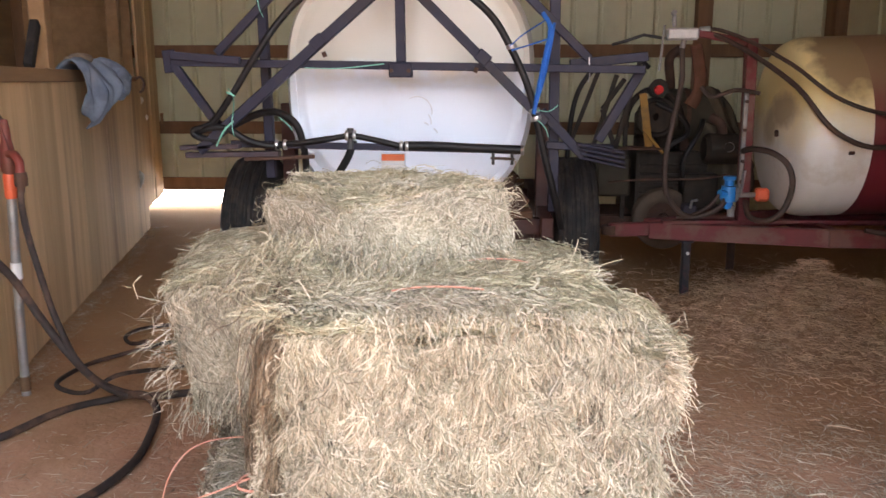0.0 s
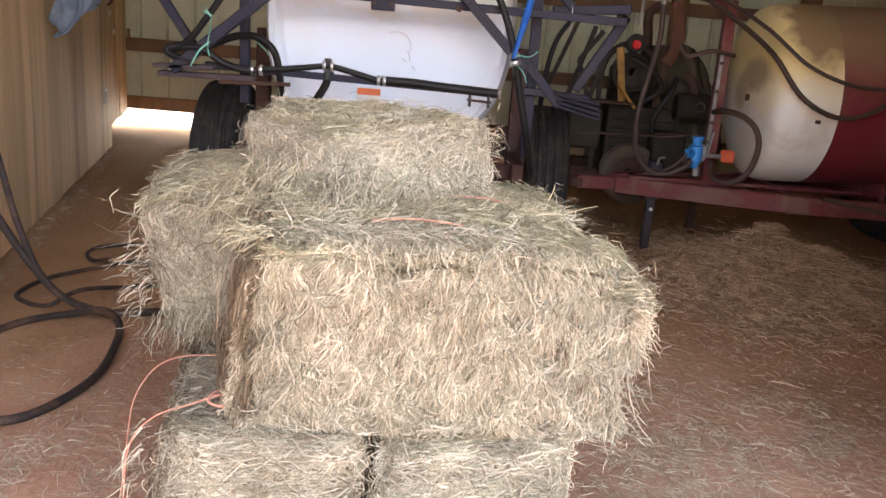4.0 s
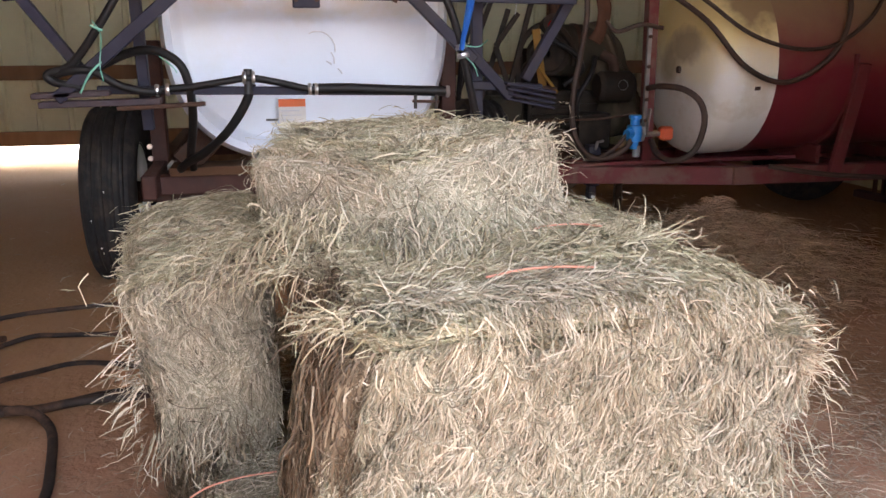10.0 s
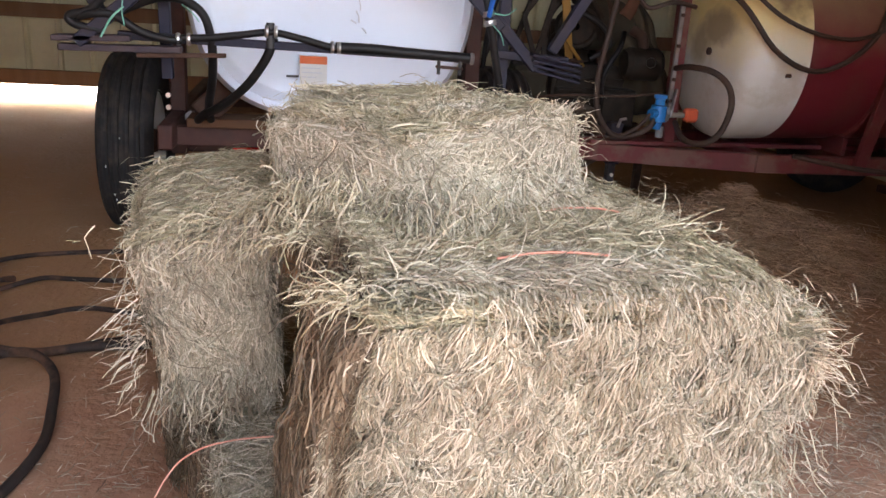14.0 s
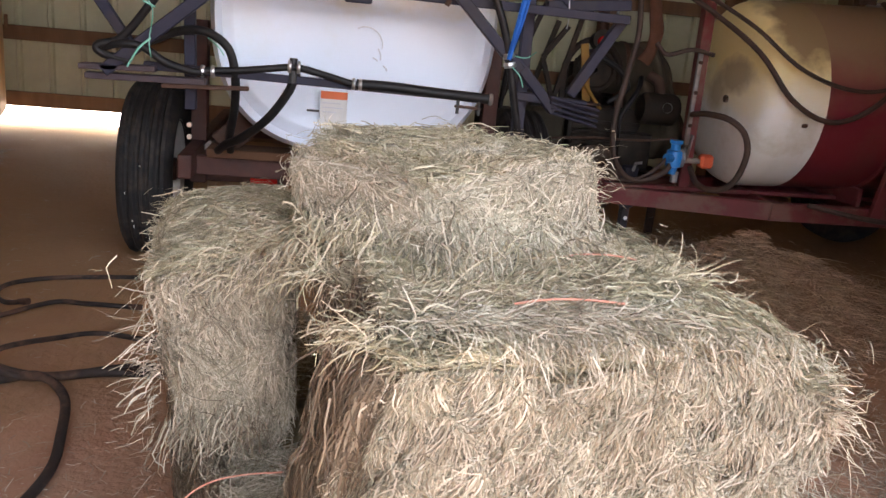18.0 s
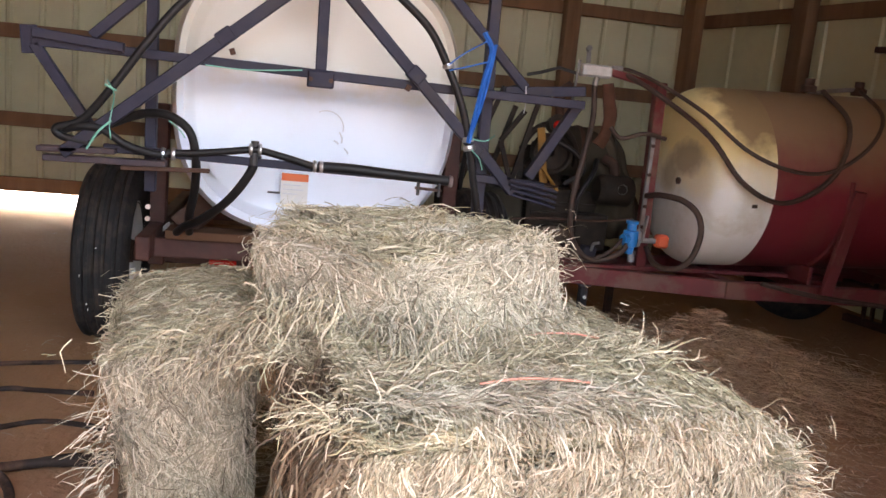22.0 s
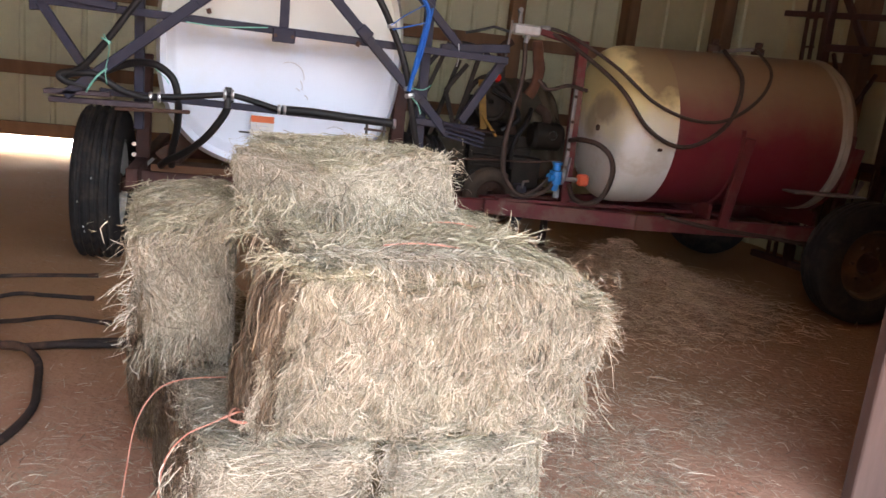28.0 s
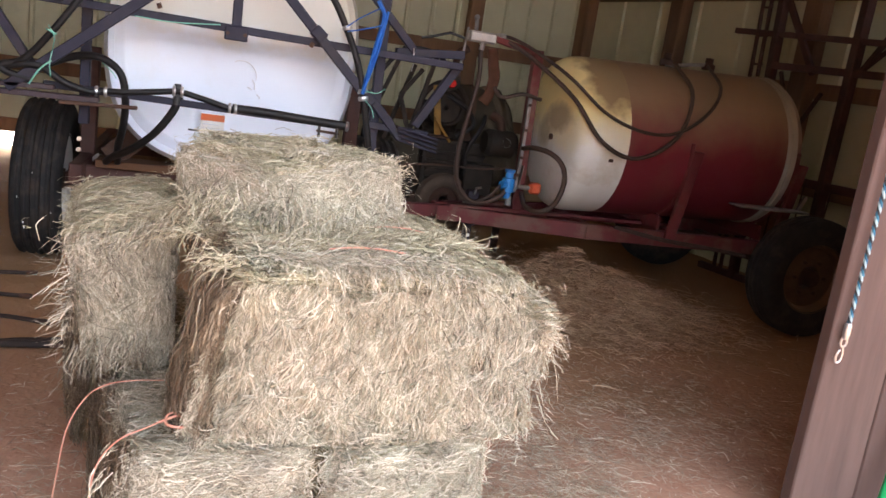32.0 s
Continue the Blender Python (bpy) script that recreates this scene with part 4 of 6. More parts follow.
def wheel(parent, at, radius, width, rim_mat, axis="X", offset=(0, 0, 0), tyre_mat=TYRE):
    """A wheel with a grooved tyre, a dished rim and a hub with nuts; its axle lies along x or y."""
    turn = Matrix.Rotation(radians(90), 4, "Y") if axis == "X" else Matrix.Rotation(radians(90), 4, "X")
    m = Matrix.Translation(Vector(at) + Vector(offset)) @ turn
    hub = new("wheel")
    hub.parent = parent
    R, w = radius, width / 2
    prof = [(R * 0.56, -w * 0.75), (R * 0.66, -w * 0.95), (R * 0.80, -w), (R * 0.92, -w * 0.93), (R * 0.975, -w * 0.8)]
    for g in (-0.55, -0.18, 0.18, 0.55):
        prof += [(R * (1 - 0.02 * abs(g)), w * (g - 0.12)), (R * (0.965 - 0.02 * abs(g)), w * (g - 0.04)), (R * (0.965 - 0.02 * abs(g)), w * (g + 0.04)), (R * (1 - 0.02 * abs(g)), w * (g + 0.12))]
    prof += [(R * 0.975, w * 0.8), (R * 0.92, w * 0.93), (R * 0.80, w), (R * 0.66, w * 0.95), (R * 0.56, w * 0.75)]
    smooth(part("tyre", lathe(prof, 56, m), tyre_mat, hub, "worn black ribbed tyre"), 30)
    rim = part("rim", lathe([(R * 0.57, -w * 0.8), (R * 0.60, -w * 0.78), (R * 0.53, -w * 0.6), (R * 0.50, -w * 0.2), (R * 0.2, -w * 0.35), (R * 0.17, -w * 0.1), (R * 0.17, w * 0.1), (R * 0.2, w * 0.35),
                                  (R * 0.50, w * 0.2), (R * 0.53, w * 0.6), (R * 0.60, w * 0.78), (R * 0.57, w * 0.8)], 40, m), rim_mat, hub)
    smooth(rim, 30)
    smooth(part("hub_cap", lathe([(0.001, -w * 0.75), (R * 0.13, -w * 0.7), (R * 0.15, -w * 0.3), (R * 0.15, w * 0.3), (R * 0.13, w * 0.7), (0.001, w * 0.75)], 20, m), RUST, rim), 30)
    for k in range(6):
        a = k * math.pi / 3
        for s in (-1, 1):
            q = m @ Matrix.Translation((R * 0.29 * math.cos(a), R * 0.29 * math.sin(a), s * w * 0.34))
            part("nut", lathe([(0.012, -0.012), (0.012, 0.012)], 6, q, None, True), RUST, rim)
    return hub


for x in (-1.305, 0.735):
    wheel(sprayer, (x, 5.35, 0.487), 0.487, 0.28, WHITE_PAINT, "X", (0.265, -5.35, 0))
rf = random.Random(8)
for k in range(6):
    # dried white splashes on the tyre's tread
    a, u = radians(rf.uniform(150, 215)), rf.uniform(-0.10, 0.11)
    q = Matrix.Translation((-1.305 + u, 5.35 + 0.486 * math.cos(a), 0.487 - 0.486 * math.sin(a)))
    sp("splash", lathe([(0.0, 0.004), (rf.uniform(0.0015, 0.004), 0.002), (0.001, 0.0)], 7, q @ Matrix.Rotation(radians(90), 4, "X") @ Matrix.Diagonal((1, rf.uniform(1, 3.5), 1, 1))), WHITE_PAINT)
sp("axle", bar((-1.2, 5.35, 0.49), (0.66, 5.35, 0.49), 0.10, 0.10, None, 0.008), DARK_RED)
for x in (-1.07, 0.54):
    sp("upright", bar((x, 5.28, 0.44), (x, 5.28, 1.32), 0.085, 0.085, None, 0.006), DARK_RED)
    sp("side_rail", bar((x, 4.75, 0.62), (x, 6.7, 0.62), 0.07, 0.12, None, 0.006), DARK_RED)
for y in (4.95, 6.3):
    sp("cross_member", bar((-1.05, y, 0.60), (0.53, y, 0.60), 0.07, 0.10, None, 0.006), DARK_RED)
sp("skid_board", box((-0.98, 4.86, 0.655), (0.46, 5.06, 0.70), 0.004), PLANK, None, "orange brown plank under the tank")
sp("skid_board", box((-0.98, 6.1, 0.655), (0.46, 6.3, 0.70), 0.004), PLANK)
for sx in (-1, 1):
    # cradle plates that carry the tank's round underside
    sp("cradle", bar((-0.26 + sx * 0.66, 4.98, 0.70), (-0.26 + sx * 0.45, 4.98, 0.90), 0.06, 0.14, None, 0.006), RUST)
    sp("cradle", bar((-0.26 + sx * 0.66, 6.2, 0.70), (-0.26 + sx * 0.45, 6.2, 0.90), 0.06, 0.14, None, 0.006), RUST)
sp("bearer", box((-0.55, 4.95, 0.645), (0.03, 6.3, 0.725), 0.01), DARK_RED)
sp("draw_bar", bar((-0.26, 6.3, 0.55), (-0.26, 8.1, 0.48), 0.1, 0.1, None, 0.006), DARK_RED)
sp("reflector", box((-0.79, 5.28, 0.445), (-0.64, 5.297, 0.475), 0.004), REFLECT_RED, None, "bright red reflector strip")
for z in (0.70, 0.765):
    sp("bolt", lathe([(0.014, -0.01), (0.014, 0.012)], 8, Matrix.Translation((-1.115, 5.2, z)) @ Matrix.Rotation(radians(90), 4, "X"), None, True), CHROME)
sp("bracket", bar((-1.15, 5.22, 0.53), (-1.0, 5.22, 0.68), 0.03, 0.02), GALV)
sp("bracket", bar((-1.0, 5.22, 0.68), (-0.93, 5.2, 0.52), 0.03, 0.02), GALV)

# boom frames
TIP = material("weathered_purple_brown_paint", (0.040, 0.028, 0.036), 0.7, 0.0, vary=(0.062, 0.045, 0.05), scale=10, bump=0.0008, bump_scale=80, stain=(0.09, 0.06, 0.045), stain_scale=6, stain_amount=0.4)
Y = 4.45


def b(name, p, q, w=0.045, h=0.045, mat=BOOM_PAINT, dy=0.0, label=""):
    return sp(name, bar((p[0], Y + dy, p[1]), (q[0], Y + dy, q[1]), w, h, None, 0.004), mat, None, label)


b("top_bar", (-1.50, 1.555), (1.00, 1.515), 0.04, 0.042)
b("end_plate", (-1.515, 1.62), (-1.505, 1.50), 0.07, 0.012)
b("wing_angle", (-1.49, 1.590), (-1.12, 1.562), 0.04, 0.042, dy=-0.03)
b("wing_angle", (0.62, 1.545), (1.03, 1.585), 0.05, 0.05, dy=0.10)
b("centre_post", (-0.275, 1.51), (-0.285, 2.35), 0.05, 0.05, dy=0.02)
mount = sp("centre_box", box((-0.335, Y - 0.055, 1.475), (-0.215, Y + 0.05, 1.550), 0.006), BOOM_PAINT, None, "square steel mounting box")
for x in (-0.32, -0.23):
    sp("bolt", lathe([(0.011, 0), (0.011, 0.014)], 6, Matrix.Translation((x, Y - 0.055, 1.51)) @ Matrix.Rotation(radians(90), 4, "X"), None, True), RUST, mount)
b("diagonal", (-1.36, 1.09), (-0.13, 2.13), 0.05, 0.055, dy=-0.05)
b("diagonal", (0.49, 1.24), (-0.42, 2.13), 0.05, 0.05, dy=-0.05)
for x, z, s in ((-0.70, 1.655, 1), (0.155, 1.575, -1)):
    sp("collar", bar((x - 0.03, Y - 0.05, z - s * 0.025), (x + 0.03, Y - 0.05, z + s * 0.025), 0.058, 0.066, None, 0.006), BOOM_PAINT)
    sp("pin", tube([(x + 0.03 * s, Y - 0.08, z - 0.05), (x + 0.04 * s, Y - 0.08, z - 0.075)], 0.012, 8), RUST)
b("hanger", (-1.04, 2.3), (-1.015, 0.93), 0.05, 0.05, dy=0.12)
b("hanger", (0.53, 2.3), (0.55, 0.75), 0.055, 0.05, dy=0.12)
b("side_brace", (-1.49, 1.545), (-1.25, 1.20), 0.04, 0.045)
b("side_brace", (1.0, 1.52), (0.78, 1.14), 0.045, 0.05, dy=0.08)
b("upper_brace", (-1.27, 1.60), (-0.86, 2.0), 0.04, 0.045, dy=0.05)
b("upper_brace", (0.72, 1.57), (0.30, 1.98), 0.04, 0.045, dy=0.08)
b("lower_pipe", (-1.2, 1.125), (0.37, 1.095), 0.036, 0.036)
b("tip_plate", (-1.46, 1.105), (-1.14, 1.115), 0.09, 0.025, TIP, -0.03, "weathered brown boom tip plate")
b("tip_plate", (-1.44, 1.065), (-0.93, 1.075), 0.07, 0.028, TIP, -0.02)
b("spray_bar", (-1.12, 1.045), (-0.74, 1.06), 0.02, 0.02, RUST, -0.04)
b("fold_arm", (0.47, 1.30), (0.70, 1.06), 0.06, 0.05, dy=0.05)
b("fold_arm", (0.50, 1.12), (0.86, 1.10), 0.05, 0.04, dy=0.06)
for i in range(4):
    b("tip_plate", (0.66 + i * 0.01, 1.13 - i * 0.026), (0.91 + i * 0.006, 1.085 - i * 0.028), 0.09, 0.014, dy=0.02 + 0.02 * i)
b("spray_bar", (0.20, 1.055), (0.33, 1.05), 0.014, 0.014, RUST, -0.03)
for x in (0.215, 0.315):
    sp("nozzle", tube([(x, Y - 0.03, 1.085), (x, Y - 0.03, 1.02)], 0.008, 8), BLACK_INK)

# hoses of the booms


def hose(pts, r=0.019, n=48, label="", mat=HOSE, parent=None):
    return sp("hose", tube(pts, r, 10, n), mat, parent, label, 60)


hose([(-1.25, Y - 0.06, 1.14), (-1.36, Y - 0.06, 1.165), (-1.38, Y - 0.06, 1.2), (-1.28, Y - 0.06, 1.24), (-1.15, Y - 0.08, 1.40), (-1.03, Y - 0.08, 1.58), (-0.90, Y - 0.06, 1.76), (-0.75, Y - 0.05, 1.90), (-0.50, Y - 0.03, 2.03), (-0.3, Y - 0.02, 2.06)], 0.018, 70)
hose([(-0.25, Y - 0.02, 2.06), (-0.1, Y - 0.03, 2.02), (0.05, Y - 0.06, 1.91), (0.20, Y - 0.07, 1.78), (0.30, Y - 0.07, 1.62), (0.385, Y - 0.07, 1.44), (0.44, Y - 0.06, 1.25), (0.49, Y - 0.04, 1.05), (0.55, Y, 0.84), (0.60, Y + 0.1, 0.66)], 0.019, 70)
hose([(-1.38, Y - 0.03, 1.18), (-1.30, Y - 0.07, 1.21), (-1.2, Y - 0.07, 1.21), (-1.1, Y - 0.06, 1.15), (-1.0, Y - 0.05, 1.12), (-0.93, Y - 0.03, 1.115)], 0.018)
hose([(-1.2, Y + 0.05, 1.22), (-1.08, Y + 0.05, 1.275), (-0.98, Y, 1.295), (-0.90, Y - 0.02, 1.28), (-0.83, Y - 0.03, 1.22), (-0.805, Y, 1.1), (-0.815, Y + 0.1, 0.95), (-0.85, Y + 0.25, 0.80), (-0.86, Y + 0.4, 0.70)], 0.02)
hose([(-0.535, Y, 1.145), (-0.57, Y + 0.01, 1.05), (-0.66, Y + 0.05, 0.92), (-0.78, Y + 0.15, 0.81), (-0.88, Y + 0.3, 0.74), (-0.95, Y + 0.5, 0.66)], 0.021)
hose([(-0.93, Y - 0.03, 1.125), (-0.8, Y - 0.03, 1.135), (-0.66, Y - 0.03, 1.155), (-0.54, Y - 0.03, 1.17), (-0.42, Y - 0.03, 1.15), (-0.30, Y - 0.03, 1.122), (-0.26, Y - 0.03, 1.115)], 0.016)
hose([(-0.26, Y - 0.02, 1.118), (-0.1, Y - 0.02, 1.118), (0.1, Y - 0.02, 1.108), (0.36, Y - 0.02, 1.098)], 0.024)
for x, z in ((-0.945, 1.12), (-0.90, 1.122), (-0.565, 1.172), (-0.525, 1.172), (-0.275, 1.118), (-0.245, 1.117), (0.37, 1.097)):
    sp("clamp", lathe([(0.026, -0.008), (0.029, 0.0), (0.026, 0.008)], 16, axis_x(x, Y - 0.025, z), None, True), CHROME, None, "bright hose clamp")
for x, z in ((0.425, 1.305), (0.435, 1.265), (0.30, 1.63)):
    sp("clamp", lathe([(0.027, -0.012), (0.03, 0.0), (0.027, 0.012)], 16, Matrix.Translation((x, Y - 0.065, z)) @ Matrix.Rotation(radians(-14), 4, "Y"), None, True), CHROME, None, "bright hose clamp")
sp("tee", tube([(-0.548, Y - 0.02, 1.21), (-0.55, Y - 0.02, 1.10)], 0.018, 10), BLACK_INK)


def string(pts, mat=GREEN_STRING, r=0.0027, label="mint green tying string"):
    return sp("string", tube(pts, r, 5, 24), mat, None, label)


string([(-1.17, Y - 0.11, 1.42), (-1.14, Y - 0.12, 1.36), (-1.155, Y - 0.12, 1.24), (-1.15, Y - 0.11, 1.17)])
string([(-1.18, Y - 0.11, 1.40), (-1.13, Y - 0.12, 1.38)], r=0.005)
string([(-1.15, Y - 0.11, 1.25), (-1.2, Y - 0.12, 1.2), (-1.25, Y - 0.1, 1.12)], r=0.005)
string([(-1.0, Y - 0.1, 1.88), (-0.99, Y - 0.1, 1.82), (-0.975, Y - 0.09, 1.78)])
string([(-0.92, Y - 0.06, 1.27), (-0.87, Y - 0.07, 1.23), (-0.85, Y - 0.06, 1.2)])
string([(-0.78, Y - 0.03, 1.525), (-0.6, Y - 0.03, 1.522), (-0.36, Y - 0.04, 1.545)], r=0.003)
string([(0.43, Y - 0.09, 1.31), (0.50, Y - 0.10, 1.305), (0.545, Y - 0.1, 1.335)])
string([(0.44, Y - 0.09, 1.26), (0.48, Y - 0.10, 1.22), (0.50, Y - 0.1, 1.17)])
string([(0.715, Y + 0.06, 1.58), (0.72, Y + 0.05, 1.5), (0.715, Y + 0.05, 1.45)], WHITE_PAINT, label="white cord end")
string([(0.42, Y - 0.1, 1.29), (0.45, Y - 0.08, 1.45), (0.475, Y - 0.06, 1.58), (0.50, Y - 0.05, 1.72), (0.46, Y - 0.04, 1.80)], BLUE_STRING, 0.012, "bright blue ratchet strap")
string([(0.42, Y - 0.1, 1.30), (0.47, Y - 0.08, 1.47), (0.50, Y - 0.06, 1.62), (0.52, Y - 0.04, 1.75)], BLUE_STRING, 0.008, "bright blue ratchet strap")
string([(0.29, Y - 0.09, 1.63), (0.36, Y - 0.09, 1.69), (0.47, Y - 0.06, 1.76)], BLUE_STRING, 0.004, "bright blue cord")
string([(0.30, Y - 0.09, 1.61), (0.40, Y - 0.09, 1.64), (0.49, Y - 0.06, 1.67)], BLUE_STRING, 0.004, "bright blue cord")


# ---------------------------------------------------------------- nurse tank trailer
HEAD_WHITE = material("chalky_yellowed_tank_paint", (0.86, 0.85, 0.80), 0.5, settle=((0.86, 0.70, 0.27), 1.05, 1.34), vary=(0.74, 0.71, 0.60), scale=1.6, bump=0.0006, bump_scale=20, stain=(0.50, 0.42, 0.26), stain_scale=2.3, stain_amount=0.4)


def add_blot(m, at, size, colour, soft=(1.0, 0.75)):
    """A stain of its own shape: where the noisy distance from a place on the thing is small."""
    nt = m.node_tree
    n, link = nt.nodes, nt.links.new
    base = n["Principled BSDF"].inputs["Base Color"]
    old = base.links[0].from_socket
    co = n.new("ShaderNodeTexCoord")
    mp = n.new("ShaderNodeMapping")
    mp.vector_type = "TEXTURE"
    mp.inputs["Location"].default_value, mp.inputs["Scale"].default_value = at, size
    link(co.outputs["Object"], mp.inputs[0])
    ln = n.new("ShaderNodeVectorMath")
    ln.operation = "LENGTH"
    link(mp.outputs[0], ln.inputs[0])
    nz = n.new("ShaderNodeTexNoise")
    nz.inputs["Scale"].default_value, nz.inputs["Detail"].default_value = 9.0, 6.0
    link(co.outputs["Object"], nz.inputs["Vector"])
    add = n.new("ShaderNodeMath")
    add.operation = "MULTIPLY_ADD"
    add.inputs[1].default_value = 0.8
    link(nz.outputs[0], add.inputs[0])
    link(ln.outputs["Value"], add.inputs[2])
    mr = n.new("ShaderNodeMapRange")
    mr.inputs["From Min"].default_value, mr.inputs["From Max"].default_value = soft[0] + 0.4, soft[1] + 0.4
    mr.inputs["To Max"].default_value = 0.85
    link(add.outputs[0], mr.inputs[0])
    mix = n.new("ShaderNodeMix")
    mix.data_type = "RGBA"
    link(mr.outputs[0], mix.inputs["Factor"])
    link(old, mix.inputs["A"])
    mix.inputs["B"].default_value = (*colour, 1)
    link(mix.outputs["Result"], base)


add_blot(HEAD_WHITE, (0.08, -0.22, 1.28), (0.5, 0.22, 0.12), (0.36, 0.28, 0.17), (1.05, 0.6))
add_blot(HEAD_WHITE, (0.14, -0.02, 1.16), (0.4, 0.13, 0.13), (0.42, 0.34, 0.20), (1.1, 0.5))
add_blot(HEAD_WHITE, (0.42, -0.34, 1.66), (0.22, 0.55, 0.34), (0.19, 0.115, 0.06), (1.1, 0.7))
BAND_WHITE = material("dusty_white_band", (0.62, 0.60, 0.54), 0.6, vary=(0.5, 0.47, 0.4), scale=5, settle=((0.33, 0.25, 0.15), 1.2, 1.6))
TRAY = material("dull_grey_tray", (0.26, 0.25, 0.235), 0.6, 0.2, vary=(0.16, 0.15, 0.14), scale=8)
VALVE_BLUE = material("bright_blue_valve_paint", (0.015, 0.16, 0.50), 0.35, vary=(0.03, 0.25, 0.62), scale=15)
CAP_ORANGE = material("orange_plastic_cap", (0.70, 0.13, 0.05), 0.45, vary=(0.6, 0.11, 0.05), scale=15)
BROWN_HOSE = material("brown_dusty_hose", (0.040, 0.025, 0.018), 0.65, vary=(0.07, 0.042, 0.028), scale=12, bump=0.0005, bump_scale=90)
DUST = material("dusty_brown_top", (0.16, 0.085, 0.045), 0.85, vary=(0.22, 0.12, 0.07), scale=10, bump=0.001, bump_scale=60)
TAN_RIM = material("tan_rusted_rim", (0.15, 0.085, 0.04), 0.75, 0.1, vary=(0.10, 0.055, 0.028), scale=10, bump=0.0008, bump_scale=80, stain=(0.08, 0.05, 0.03), stain_scale=5, stain_amount=0.6)

TX, TY = 1.92, 5.56
trailer = thing("nurse_tank_trailer", "red trailer carrying a white and red steel tank", "trailer", (TX, TY, 0))


def tp(name, bm, mat, parent=None, label="", soft=0):
    bmesh.ops.translate(bm, verts=bm.verts, vec=(-TX, -TY, 0))
    ob = part(name, bm, mat, parent or trailer, label)
    return smooth(ob, soft) if soft else ob


TILT_UP = 2.0
AX = Matrix.Translation((2.03, TY, 1.15)) @ Matrix.Rotation(radians(-TILT_UP), 4, "Y") @ Matrix.Rotation(radians(90), 4, "Y")
R = 0.575
head = [(0.0, 0.0), (0.10, 0.002), (0.20, 0.008), (0.30, 0.020), (0.335, 0.028), (0.36, 0.030), (0.40, 0.034), (0.45, 0.043), (0.485, 0.054), (0.515, 0.070), (0.54, 0.094), (0.556, 0.122), (0.568, 0.155), (R, 0.20), (R, 0.22), (R, 0.42)]
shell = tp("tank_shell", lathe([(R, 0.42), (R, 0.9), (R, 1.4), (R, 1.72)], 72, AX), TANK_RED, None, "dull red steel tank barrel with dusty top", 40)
tp("tank_head", lathe(head, 72, AX), HEAD_WHITE, shell, "chalky white domed tank end with brown stains", 40)
tp("rear_band", lathe([(R, 1.72), (R, 1.752), (R + 0.010, 1.755), (R + 0.010, 1.80), (R, 1.805)], 72, AX), BAND_WHITE, shell, "white painted rear band", 40)
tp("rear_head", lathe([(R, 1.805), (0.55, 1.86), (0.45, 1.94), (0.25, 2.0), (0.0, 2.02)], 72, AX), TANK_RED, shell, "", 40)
for u in (0.93, 1.30):
    at = AX @ Vector((-R - 0.01, 0, u))
    tp("fitting", lathe([(0.05, 0.0), (0.05, 0.04), (0.03, 0.05), (0.03, 0.09), (0.001, 0.09)], 16, Matrix.Translation(at)), RUST, shell, "", 30)
tp("fitting", tube([AX @ Vector((-R, 0.0, 0.93)), AX @ Vector((-R - 0.03, -0.02, 1.1)), AX @ Vector((-R - 0.05, 0.0, 1.30))], 0.014, 8, 16), GALV, shell)
for p, r_ in (((0.02, -0.16, 0.006), 0.022), ((0.12, -0.56, 0.3), 0.012)):
    q = AX @ Vector((p[0], p[1], p[2] - 0.004))
    tp("plug", lathe([(0.0, -0.012), (r_, -0.01), (r_, 0.02)], 14, Matrix.Translation(q) @ Matrix.Rotation(radians(90), 4, "Y")), RUST, shell)
# frame
for y in (TY - 0.42, TY + 0.42):
    tp("side_rail", bar((2.3, y, 0.50), (4.3, y, 0.50), 0.07, 0.11, None, 0.006), RED_PAINT)
tp("tongue_rail", bar((1.28, TY - 0.06, 0.48), (2.35, TY - 0.42, 0.50), 0.07, 0.11, None, 0.006), RED_PAINT)
tp("tongue_rail", bar((1.28, TY + 0.06, 0.48), (2.35, TY + 0.42, 0.50), 0.07, 0.11, None, 0.006), RED_PAINT)
tp("front_beam", bar((1.35, TY - 0.10, 0.545), (3.2, TY - 0.10, 0.56), 0.08, 0.025, None, 0.004), RED_PAINT)
tp("cross_member", bar((2.35, TY - 0.45, 0.50), (2.35, TY + 0.45, 0.50), 0.07, 0.10, None, 0.006), RED_PAINT)
tp("cross_member", bar((3.1, TY - 0.45, 0.50), (3.1, TY + 0.45, 0.50), 0.07, 0.10, None, 0.006), RED_PAINT)
tp("hitch", bar((1.02, TY, 0.47), (1.34, TY, 0.48), 0.06, 0.09, None, 0.008), RED_PAINT)
tp("hitch_ring", lathe([(0.02, -0.03), (0.05, -0.03), (0.05, 0.03), (0.02, 0.03)], 20, Matrix.Translation((1.02, TY, 0.47))), RUST)
for x in (2.85, 3.75):
    # saddles: an upright at each side and a band under the barrel
    for s in (-1, 1):
        tp("saddle_post", bar((x + 0.1, TY + s * 0.50, 0.50), (x + 0.14, TY + s * (R + 0.03), 1.18), 0.08, 0.035, None, 0.004), RED_PAINT)
    arc = [AX @ Vector(((R + 0.012) * math.cos(a), (R + 0.012) * math.sin(a), x - 1.93)) for a in [radians(-95 + 190 * k / 20) for k in range(21)]]
    tp("saddle_band", tube(arc, 0.016, 6), RED_PAINT)
    tp("saddle_web", box((x + 0.07, TY - 0.35, 0.545), (x + 0.10, TY + 0.35, 0.66), 0.004), RED_PAINT)
tp("side_tray", box((3.35, TY - 0.72, 0.83), (3.95, TY - 0.56, 0.845), 0.003), TRAY, None, "bent grey side tray")
tp("tray_lip", bar((3.93, TY - 0.6, 0.84), (3.98, TY - 0.6, 0.95), 0.02, 0.03), TRAY)

